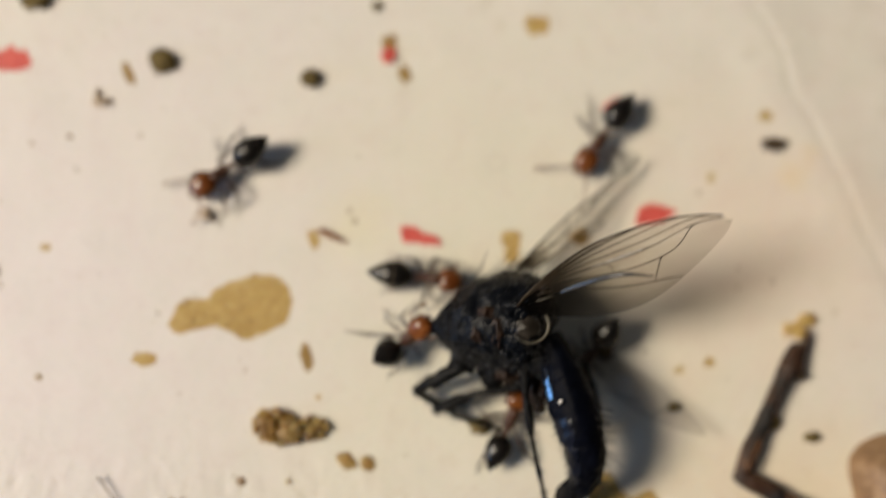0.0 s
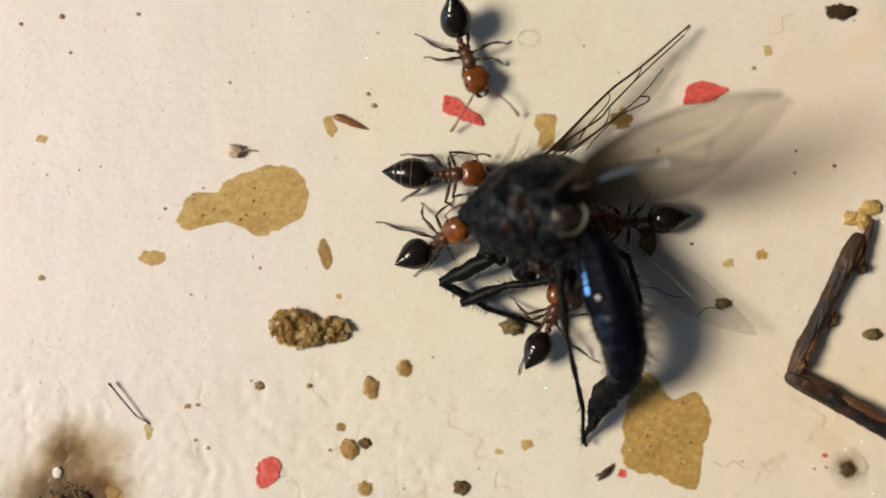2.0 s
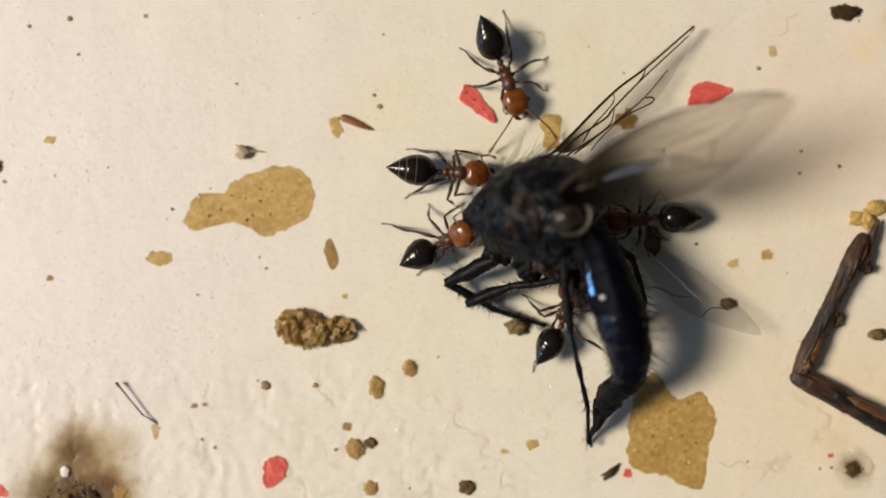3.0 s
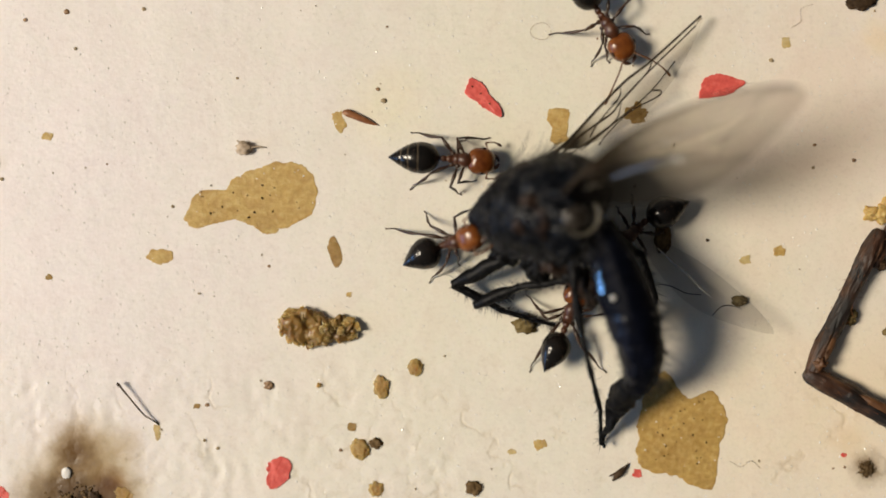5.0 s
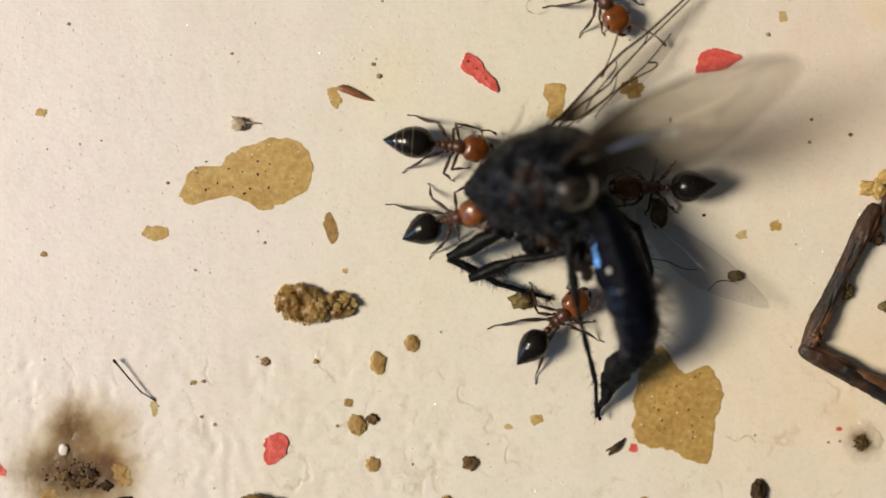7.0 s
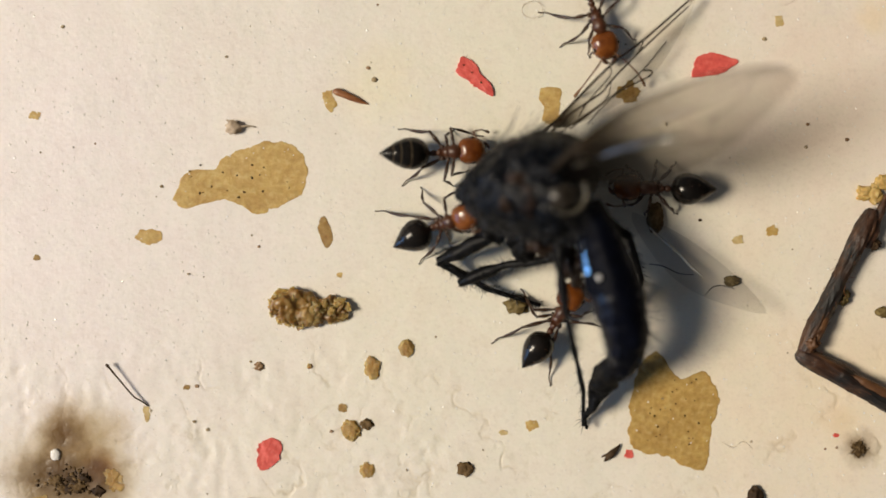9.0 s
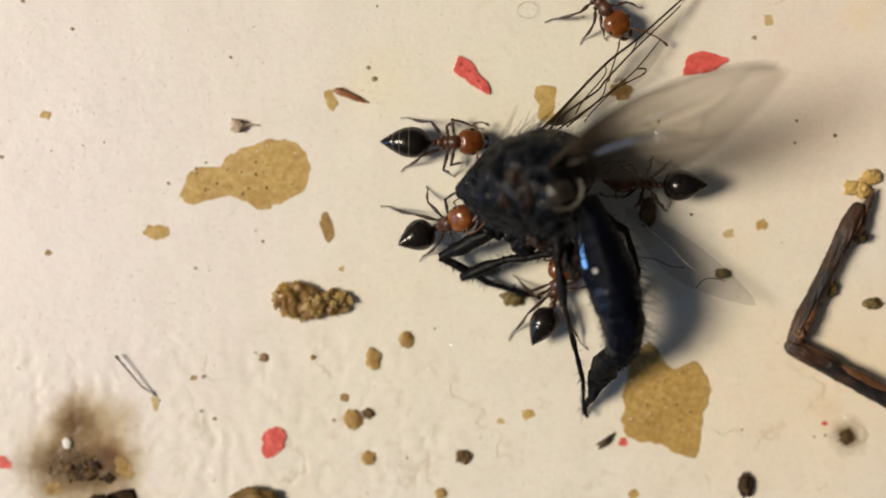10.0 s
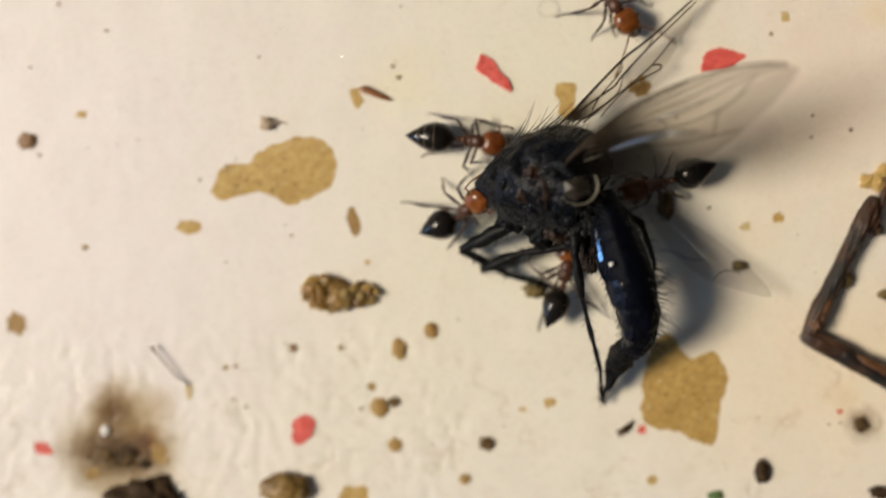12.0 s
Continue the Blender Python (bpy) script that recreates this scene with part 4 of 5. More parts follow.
big_flakes = []
big_flakes.append(flake("food_flake", -7.68, 1.70, ((-2.57, -0.67), (-2.12, -1.01), (-1.0, -0.74), (-0.22, -0.78), (0.67, -1.23), (1.34, -1.01), (2.35, -0.56), (2.68, 0.33), (2.41, 1.05), (1.9, 1.49), (1.12, 1.54), (0.22, 1.27), (-0.56, 1.0), (-1.0, 0.51), (-2.01, 0.38)),
      0.014, M_YELLOW, "large ochre dried food flake with a narrow tail", "food flake", "ochre flakes", seed=3, jag=0.13))
big_flakes.append(flake("food_flake", 9.06, -7.34, ((-1.34, 1.78), (-1.67, 0.0), (-1.56, -1.34), (-0.33, -1.68), (1.12, -2.28), (1.52, -0.67), (1.83, 0.55), (1.23, 1.56), (0.23, 1.34), (-0.56, 2.34)),
      0.016, M_YOLK, "broad angular ochre dried food flake", "food flake", "ochre flakes", seed=9, jag=0.13))


def chip(x, y, a, b, turn=0, seed=1, material=None, label="small ochre dried food flake", name="food_flake", category="food flake", group="ochre flakes", thick=0.014, corners=10):
    rnd = random.Random(seed)
    pts = []
    for k in range(corners):
        q = 2 * math.pi * (k + rnd.uniform(-0.25, 0.25)) / corners
        r = rnd.uniform(0.78, 1.08)
        cx, cy = math.cos(q), math.sin(q)
        pts.append((a * r * math.copysign(abs(cx) ** 0.7, cx), b * r * math.copysign(abs(cy) ** 0.7, cy)))
    return flake(name, x, y, pts, thick, material or (M_YELLOW, M_OCHRE)[seed % 2], label, category, group, turn, seed, 0.34 * min(a, b))


for i, (x, y, a, b, turn) in enumerate((
        (-11.18, -0.42, 0.50, 0.30, 0), (-4.37, -0.31, 0.26, 0.66, 12), (-4.17, 4.82, 0.24, 0.45, 25), (7.35, 5.05, 0.45, 0.42, 10),
        (-15.5, 4.3, 0.22, 0.15, 0), (-15.53, -1.18, 0.15, 0.11, 0), (11.6, -0.65, 0.22, 0.19, 0), (12.9, -0.31, 0.26, 0.20, 20), (13.15, 7.79, 0.19, 0.20, 0),
        (-3.75, -7.1, 0.22, 0.17, 0), (2.48, -8.08, 0.18, 0.10, 0), (3.6, -7.8, 0.27, 0.21, 10), (-3.84, -1.92, 0.12, 0.11, 0), (-18.51, -4.3, 0.40, 0.50, 30),
        (-4.6, -11.6, 0.65, 0.40, 0), (-0.33, 12.11, 0.28, 0.38, 20), (5.47, 14.49, 0.55, 0.40, -15), (-12.33, 11.95, 0.22, 0.55, 25), (15.64, 10.58, 0.32, 0.28, 0),
        (-1.0, 13.55, 0.38, 0.42, 0), (7.8, -11.07, 0.2, 0.2, 0))):
    chip(x, y, a, b, turn, 20 + i, M_STRAW if i in (6, 8, 10) else M_YELLOW if i in (7, 11) else None)
tan_crumbs = []
for i, (x, y, a, b, turn) in enumerate(((-1.27, -4.78, 0.28, 0.32, 0), (-2.59, -5.51, 0.31, 0.43, 10), (-3.44, -7.95, 0.34, 0.40, 30), (-2.81, -9.53, 0.30, 0.30, 0), (0.05, -10.98, 0.22, 0.2, 0), (-5.02, -5.45, 0.10, 0.1, 0))):
    tan_crumbs.append(crumb("food_crumb", x, y, a, b, 0.09, M_OCHRE, "rounded ochre-brown dried food crumb", group="tan crumbs", turn=turn, seed=40 + i, rough=0.46, lift=0.30, freq=1.7))
for i, (x, y, a, b) in enumerate(((-12.65, -9.9, 0.36, 0.48), (-15.5, -10.7, 0.30, 0.28))):
    chip(x, y, a, b, 15, 150 + 2 * i, M_OCHRE, "ochre-brown dried food flake on the dirty blot")
chip(-11.36, -7.28, 0.15, 0.30, 10, 90, M_STRAW, "pale straw-yellow dried food flake")
chip(-9.8, -6.25, 0.16, 0.10, 0, 91, M_OCHRE, "tiny ochre dried food flake")
flake("paint_chip", -6.72, -8.86, ((-0.40, -0.54), (-0.36, 0.0), (-0.27, 0.40), (0.16, 0.58), (0.56, 0.45), (0.49, -0.16), (0.04, -0.60)), 0.05, M_RED, "squarish red paint chip", "paint chip", "red chips", 0, 61, 0.09)
flake("paint_chip", 10.58, 6.09, ((-0.80, -0.49), (-0.74, -0.1), (-0.50, 0.36), (0.09, 0.45), (0.94, 0.18), (0.70, -0.1), (0.16, -0.38)), 0.05, M_RED, "triangular red paint chip beside the wing's shade", "paint chip", "red chips", 0, 62, 0.09)
flake("food_flake", 4.33, 4.60, ((-0.36, 0.66), (0.36, 0.64), (0.40, 0.15), (0.34, -0.3), (0.38, -0.62), (0.0, -0.70), (-0.30, -0.60), (-0.22, -0.1), (-0.40, 0.2)), 0.014, M_YELLOW, "oblong ochre dried food flake", "food flake", "ochre flakes", 0, 63, 0.07)
chip(-17.6, -9.6, 0.45, 0.26, -8, 63, M_RED, "small red paint chip", "paint_chip", "paint chip", "red chips", corners=6)
chip(-17.4, 12.4, 0.95, 0.50, 5, 64, M_RED, "long red paint chip", "paint_chip", "paint chip", "red chips", corners=6)
chip(8.95, 10.95, 0.60, 0.32, 35, 65, M_RED, "narrow red paint chip", "paint_chip", "paint chip", "red chips", corners=6)
chip(-1.02, 12.95, 0.32, 0.36, 0, 66, M_RED, "round red paint chip on a tan flake", "paint_chip", "paint chip", "red chips", corners=6, thick=0.14)
chip(7.39, -8.97, 0.19, 0.20, 0, 67, M_RED, "tiny dull red paint chip", "paint_chip", "paint chip", "red chips", corners=6)
chip(15.42, -8.28, 0.13, 0.08, 0, 68, M_RED, "tiny dull red paint chip", "paint_chip", "paint chip", "red chips", corners=6)
moved_chip = flake("paint_chip", 1.47, 5.70, ((-0.85, 0.40), (-0.72, -0.22), (-0.25, -0.30), (0.20, -0.34), (0.95, -0.30), (0.70, 0.02), (0.15, 0.18), (-0.35, 0.42)), 0.08, M_RED,
                   "wedge-shaped red paint chip with dark specks", "paint chip", "red chips", -32, 70, 0.09)

# brown chunk of food, a heap of grains
chunk = tagged(new("food_chunk"), "lumpy brown chunk of dried grainy food", "food chunk")
chunk.empty_display_size = 0.001
chunk.matrix_basis = mm(-5.0, -3.25, 0, 0, 0, -3)
bm = sweep([(-1.55, 0.0, 0.16, 0.06), (-1.42, 0.02, 0.17, 0.34), (-1.05, 0.05, 0.20, 0.60), (-0.45, 0.0, 0.22, 0.63), (0.10, -0.03, 0.20, 0.54), (0.60, 0.02, 0.18, 0.46), (1.05, 0.05, 0.15, 0.42), (1.40, 0.06, 0.12, 0.30), (1.62, 0.12, 0.10, 0.05)], 48, 9, squash=0.55)
for v in bm.verts:
    o = (v.co - Vector((v.co.x * 0.9, 0, 0.15))).normalized()
    v.co += o * (0.17 * noise.noise(v.co * 1.5 + Vector((9, 3, 1))) + 0.20 * noise.fractal(v.co * 2.6, 0.75, 2.0, 5) - 0.12 * max(0.0, 0.14 - abs(noise.noise(v.co * 2.1 + Vector((4, 1, 0))))) * 5)
part("core", bm, M_CHUNK, chunk, "amber-brown glistening core")
rnd = random.Random(12)
crusts = [mesh_of(ball((0, 0, 0), (1, rnd.uniform(0.45, 0.8), rnd.uniform(0.30, 0.50)), 4, rough=0.55, freq=1.8, seed=i, keen=0.85, lumps=0.10), "crust", M_CRUST) for i in range(7)]
for i, (q, v, h, k) in enumerate((
        (-1.05, 0.50, 0.18, 0.30), (-0.72, 0.52, 0.24, 0.24), (-1.38, 0.16, 0.18, 0.22), (-0.80, -0.52, 0.14, 0.16), (-0.30, -0.50, 0.20, 0.20), (0.40, 0.10, 0.40, 0.22), (0.35, -0.30, 0.32, 0.18),
        (1.15, 0.34, 0.20, 0.22), (1.40, 0.18, 0.18, 0.18), (-0.10, 0.46, 0.26, 0.18), (-1.20, 0.38, 0.20, 0.20), (-0.95, 0.30, 0.36, 0.18), (-0.60, 0.36, 0.40, 0.16), (-1.40, -0.16, 0.16, 0.16),
        (-1.10, -0.44, 0.14, 0.15), (-0.55, -0.50, 0.20, 0.14), (0.05, -0.42, 0.26, 0.15), (0.62, 0.26, 0.32, 0.18), (0.85, 0.02, 0.32, 0.16), (0.80, -0.34, 0.16, 0.14), (1.30, -0.18, 0.16, 0.16), (0.15, 0.05, 0.46, 0.13))):
    g = new("crust", crusts[i % 7])
    g.parent = chunk
    g.matrix_basis = mm(q * 1.02, v * 1.06, h + 0.06, rnd.uniform(-25, 25), rnd.uniform(-25, 25), rnd.uniform(0, 360)) @ Matrix.Diagonal((1.15 * k, 1.15 * k, 0.8 * k, 1))
for i, (x, y, a, b, h, m, t) in enumerate((
        (-2.81, -7.72, 0.22, 0.20, 0.10, M_TUFT, "small greyish brown crumb"), (0.98, -9.49, 0.28, 0.26, 0.12, M_TUFT, "small dark brown crumb"), (11.34, -2.23, 0.30, 0.19, 0.15, M_OLIVE, "olive brown crumb near the loose wing"),
        (17.25, -3.48, 0.36, 0.22, 0.2, M_OLIVE, "olive brown oblong crumb"), (3.04, -3.1, 0.44, 0.32, 0.22, M_OLIVE, "olive brown crumb under the fly's leg"), (15.98, 9.29, 0.58, 0.28, 0.16, M_DARK, "dark brown husky crumb"),
        (-6.98, -5.45, 0.17, 0.15, 0.07, M_HUSK, "greyish brown loose crumb"), (-10.82, 12.48, 0.55, 0.50, 0.3, M_OLIVE, "dark olive angular crumb"), (-4.45, 11.85, 0.40, 0.40, 0.38, M_OLIVE, "dark olive round pellet"),
        (-16.4, 15.2, 0.65, 0.5, 0.3, M_OLIVE, "dark olive ragged crumb"), (-17.8, 3.25, 0.36, 0.30, 0.12, M_HUSK, "brown speckled ragged crumb"), (12.27, -10.7, 0.30, 0.48, 0.25, M_DARK, "small black oval seed"),
        (17.1, -11.6, 0.4, 0.3, 0.2, M_DARK, "small dark ragged crumb"), (-1.59, 15.18, 0.22, 0.2, 0.15, M_OLIVE, "small dark olive crumb"),
        (-7.4, -11.3, 1.0, 0.65, 0.6, M_BROWN, "dark brown grainy lump"), (-13.4, -11.9, 1.5, 0.85, 0.5, M_DARK, "black crumbly lump on the dirty blot"), (-14.93, -8.84, 0.19, 0.23, 0.09, M_WHITE, "white grain on the dirty blot"),
        
        (10.36, -11.72, 0.3, 0.2, 0.12, M_GREEN, "tiny green leaf bit"), (8.35, 0.2, 0.30, 0.62, 0.35, M_TUFT, "dark brown husk bit in the fly's shade"))):
    crumb("crumb", x, y, a, b, h, m, t, group="dark crumbs" if m in (M_DARK, M_OLIVE) else "", seed=80 + i, rough=0.9 if "black crumbly" in t else 0.2 if m == M_WHITE else 0.75 if "ragged" in t or "crumb" in t else 0.45)
for i, (x, y, r) in enumerate(((10.11, 0.13, 0.10), (12.57, 7.08, 0.13), (5.84, 7.95, 0.06), (-2.28, 8.46, 0.07), (-2.43, 5.60, 0.16), (-2.66, 6.05, 0.12), (-6.94, -0.80, 0.09), (14.2, 2.92, 0.10), (15.78, 3.2, 0.12), (14.26, 3.8, 0.10),
                                  (-11.7, 9.2, 0.12), (-14.7, 9.1, 0.16), (-16.3, 8.8, 0.12), (-17.3, 2.65, 0.12), (-4.2, -8.0, 0.1), (-9.4, -6.2, 0.12), (-9.0, -7.9, 0.11), (15.0, -8.8, 0.07), (15.45, -8.75, 0.08), (-8.1, 6.5, 0.08), (-13.2, 3.2, 0.06))):
    crumb("speck", x, y, r * 0.75, r * 0.62, r * 0.3, (M_HUSK, M_TAN, M_HUSK)[i % 3] if i > 0 else M_DARK, "tiny brown speck of dirt", "speck", "dark specks", seed=120 + i, rough=0.4, sub=2)

# fuzzy tuft of fibres on a stain
rnd = random.Random(91)
tuft = tagged(part("tuft", ball((0, 0, 0.02), (0.24, 0.27, 0.07), 4, rough=0.6, freq=2.2, seed=5), M_TUFT, None, "brown-grey fuzzy tuft of fibres on a stain", at=mm(16.3, -8.8, 0)), category="tuft")
bm = bmesh.new()
for i in range(150):
    a = rnd.uniform(0, 2 * math.pi)
    r = rnd.uniform(0.0, 0.30)
    bristle(bm, (r * math.cos(a), r * math.sin(a), rnd.uniform(0.02, 0.12)), (math.cos(a + rnd.uniform(-1, 1)), math.sin(a + rnd.uniform(-1, 1)), rnd.uniform(-0.1, 0.6)), rnd.uniform(0.08, 0.24), 0.013, rnd.uniform(-0.5, 0.5))
part("fibres", bm, M_TUFT, tuft)

# forked black scale
bm = bmesh.new()
sweep([(-0.30, -0.28, 0.05, 0.03), (-0.05, 0.0, 0.09, 0.14), (0.25, 0.30, 0.08, 0.05), (0.32, 0.42, 0.06, 0.01)], 8, 4, bm=bm)
sweep([(-0.02, 0.02, 0.08, 0.08), (-0.30, -0.05, 0.06, 0.05), (-0.42, -0.12, 0.05, 0.01)], 8, 4, bm=bm)
tagged(part("scale", bm, M_DARK, None, "small forked black insect scale", at=mm(6.70, -8.95, 0)), category="scale")

# reddish splinter, dark feeler, curled hair, fine fibres
tagged(part("splinter", sweep([(-0.68, 0.25, 0.08, 0.06), (-0.45, 0.20, 0.12, 0.15), (0.0, 0.0, 0.12, 0.13), (0.45, -0.18, 0.09, 0.07), (0.70, -0.26, 0.05, 0.01)], 8, 5, squash=0.7, rough=0.3), M_SPLINTER, None, "reddish brown wood splinter", at=mm(-3.33, 4.91, 0)), category="splinter")
feeler = part("feeler", sweep([(-0.84, 0.80, 0.26, 0.045), (-0.78, 0.74, 0.28, 0.062), (-0.66, 0.60, 0.28, 0.038), (-0.30, 0.14, 0.25, 0.033), (0.18, -0.45, 0.20, 0.032), (0.34, -0.57, 0.15, 0.030), (0.58, -0.74, 0.08, 0.034), (0.70, -0.86, 0.03, 0.030)], 8, 6), M_DARK, None, "thin dark broken insect feeler", at=mm(-12.0, -6.1, 0))
tagged(feeler, category="feeler")
loop = [(0.40 * math.cos(a), 0.32 * math.sin(a), 0.06 + 0.06 * math.sin(a * 1.5), 0.008) for a in (radians(20 + 29 * k) for k in range(13))]
tagged(part("hair", sweep(loop, 5, 4), M_GREY, None, "thin curled grey hair", at=mm(3.66, 8.24, 0)), category="hair")
for i, (x, y, t) in enumerate(((11.6, -8.6, 0), (13.7, 8.8, 60))):
    part_ob = part("fibre", sweep([(-0.6, 0.1, 0.02, 0.006), (-0.2, -0.12, 0.04, 0.006), (0.2, 0.12, 0.04, 0.006), (0.6, -0.2, 0.02, 0.006)], 5, 5), M_GREY, None, "fine bent grey fibre", at=mm(x, y, 0.0, 0, 0, t))
    tagged(part_ob, category="fibre", group="fine fibres")

# shrivelled grey scrap that the runner drops
bm = ball((0, 0, 0.16), (0.30, 0.24, 0.18), 3, rough=0.6, freq=1.8, seed=31)
sweep([(0.1, 0.0, 0.2, 0.06), (0.5, 0.04, 0.16, 0.035), (0.85, 0.0, 0.06, 0.012)], 6, 4, bm=bm)
sweep([(-0.1, 0.1, 0.1, 0.05), (-0.3, 0.3, 0.1, 0.02)], 6, 3, bm=bm)
scrap = tagged(part("scrap", bm, M_GREY, None, "shrivelled greyish brown insect scrap", at=mm(-7.83, 3.80, 0)), category="scrap")
scrap2 = ball((0, 0, 0.10), (0.42, 0.15, 0.12), 3, rough=0.6, freq=1.8, seed=33)
ball((-0.25, 0.25, 0.1), (0.15, 0.35, 0.1), 2, scrap2, rough=0.5, seed=3)
tagged(part("scrap", scrap2, M_GREY, None, "pale grey insect scrap", at=mm(-13.35, 10.63, 0)), category="scrap")

# bent charred twig
def build_twig():
    twig = tagged(new("twig"), "bent charred brown twig with splintered bark", "twig")
    twig.empty_display_size = 0.002
    twig.matrix_basis = mm(0.07, 0.02, 0)
    rnd = random.Random(23)
    for nm, a, b, seed, high, shape in (
            ("upper_piece", (16.58, 0.50), (13.98, -4.98), 3, 0.42, ((0, 0.02, 0.16), (0.04, 0.02, 0.27), (0.14, 0.03, 0.36), (0.24, 0.0, 0.36), (0.36, 0.02, 0.31), (0.52, -0.01, 0.30), (0.66, 0.03, 0.325), (0.76, -0.02, 0.34), (0.88, 0.0, 0.37), (1, 0.02, 0.30))),
            ("lower_piece", (13.74, -4.98), (21.0, -9.05), 6, 0.40, ((0, 0.0, 0.20), (0.03, -0.02, 0.33), (0.10, 0.0, 0.39), (0.22, 0.03, 0.40), (0.36, 0.0, 0.38), (0.55, -0.03, 0.37), (0.75, 0.02, 0.36), (1, 0, 0.34)))):
        d = Vector((b[0] - a[0], b[1] - a[1]))
        n = d.length
        bm = sweep([(n * t, y, 0, r) for t, y, r in shape], 40, 12)
        for v in bm.verts:
            ring = math.atan2(v.co.z, v.co.y)
            q = Vector((v.co.x * 0.30, 2.2 * math.cos(ring), 2.2 * math.sin(ring))) + Vector((seed, 0, 0))
            groove = noise.fractal(q * 1.3, 0.7, 2.0, 5)
            plate = noise.noise(Vector((v.co.x * 1.3, math.cos(ring) * 1.2, math.sin(ring) * 1.2 + seed)))
            v.co.yz = Vector((v.co.y, v.co.z)) * (1 + 0.13 * groove - 0.16 * max(0.0, 0.12 - abs(noise.noise(q * 1.9))) * 6 + (0.07 if plate > 0.12 else 0.0))
        turn = math.degrees(math.atan2(d.y, d.x))
        piece = part(nm, bm, M_BARK, twig, at=mm(a[0], a[1], high, 0, 0, turn))
        # torn fibres along the bark
        bm = bmesh.new()
        for i in range(70):
            x, r = rnd.uniform(0.02, 0.98) * n, 0.33
            g = rnd.uniform(-0.3, math.pi + 0.3)
            bristle(bm, (x, r * math.cos(g), r * math.sin(g)), (rnd.choice((-1, 1)) * rnd.uniform(0.6, 2.0), math.cos(g), math.sin(g)), rnd.uniform(0.10, 0.32), 0.012, rnd.uniform(-0.4, 0.4))
        part("torn_fibres", bm, M_SPLINTER, piece)
    part("prong", sweep([(16.35, -0.95, 0.35, 0.20), (16.62, -0.35, 0.36, 0.19), (16.85, 0.25, 0.36, 0.16), (17.05, 0.78, 0.34, 0.14), (17.14, 1.06, 0.32, 0.10)], 14, 8, rough=0.5, seed=5), M_BARK, twig, "dark split prong of the twig's end")
    part("bark_shred", ball((16.68, -0.82, 0.28), (0.20, 0.24, 0.22), 4, rough=0.7, freq=2.4, seed=4, keen=0.7), M_DARK, twig)
    part("bark_shred", ball((15.55, -2.90, 0.20), (0.20, 0.26, 0.17), 4, rough=0.7, freq=2.4, seed=7, keen=0.7), M_OLIVE, twig)
    part("bark_shred", ball((14.20, -4.62, 0.74), (0.24, 0.18, 0.09), 4, rough=0.6, freq=2.4, seed=11, keen=0.7), M_BARE, twig)
    # bark peeled off down to the reddish wood
    part("bare_wood", sweep([(14.86, -3.40, 0.56, 0.05), (14.66, -3.75, 0.60, 0.19), (14.48, -4.12, 0.61, 0.21), (14.30, -4.46, 0.59, 0.14), (14.24, -4.6, 0.56, 0.04)], 12, 7, squash=0.8, rough=0.35, seed=9), M_BARE, twig, "reddish wood laid bare where the bark has peeled")
    part("bare_wood", sweep([(15.7, -5.80, 0.66, 0.04), (16.2, -6.12, 0.68, 0.17), (16.9, -6.52, 0.67, 0.19), (17.5, -6.86, 0.66, 0.12), (17.9, -7.1, 0.62, 0.03)], 12, 7, squash=0.8, rough=0.35, seed=14), M_BARE, twig)


build_twig()
bm = ball((0.05, 0, 0.14), (0.36, 0.30, 0.13), 4, rough=0.5, freq=1.6, seed=51)
ball((-0.66, -0.42, 0.12), (0.36, 0.27, 0.12), 4, bm, rough=0.5, freq=1.6, seed=52)
ball((-0.30, -0.45, 0.14), (0.26, 0.36, 0.13), 4, bm, rough=0.5, freq=1.6, seed=53)
tagged(part("food_crumb", bm, M_YELLOW, None, "ochre knobbly food crumb at the twig's end", at=mm(17.15, 1.55, 0)), category="crumb", group="tan crumbs")


# dry husk, a torn cup
def build_husk():
    bm = bmesh.new()
    rings = []
    for i in range(13):
        t = i / 12
        ring = []
        for k in range(40):
            a = 2 * math.pi * k / 40
            r = (2.6 - 1.5 * t) * (1 + 0.10 * math.sin(3 * a + 1)) + 0.22 * noise.noise(Vector((math.cos(a) * 1.6, math.sin(a) * 1.6, t * 2)))
            h = 2.6 * math.sin(t * 1.25) + 0.35 * noise.noise(Vector((a * 2, t * 3, 4)))
            ring.append(bm.verts.new((r * math.cos(a), 1.25 * r * math.sin(a), h - 0.05)))
        rings.append(ring)
    for a, b in zip(rings, rings[1:]):
        for k in range(40):
            bm.faces.new((a[k], a[(k + 1) % 40], b[(k + 1) % 40], b[k]))
    bm.faces.new(rings[-1])
    bmesh.ops.recalc_face_normals(bm, faces=bm.faces)
    return tagged(part("seed_husk", bm, M_HUSK, None, "wrinkled brown dry seed husk", at=mm(21.5, -6.2, ground_height(21.5, -6.2) - 0.2, 0, 0, 20)), category="husk")


build_husk()

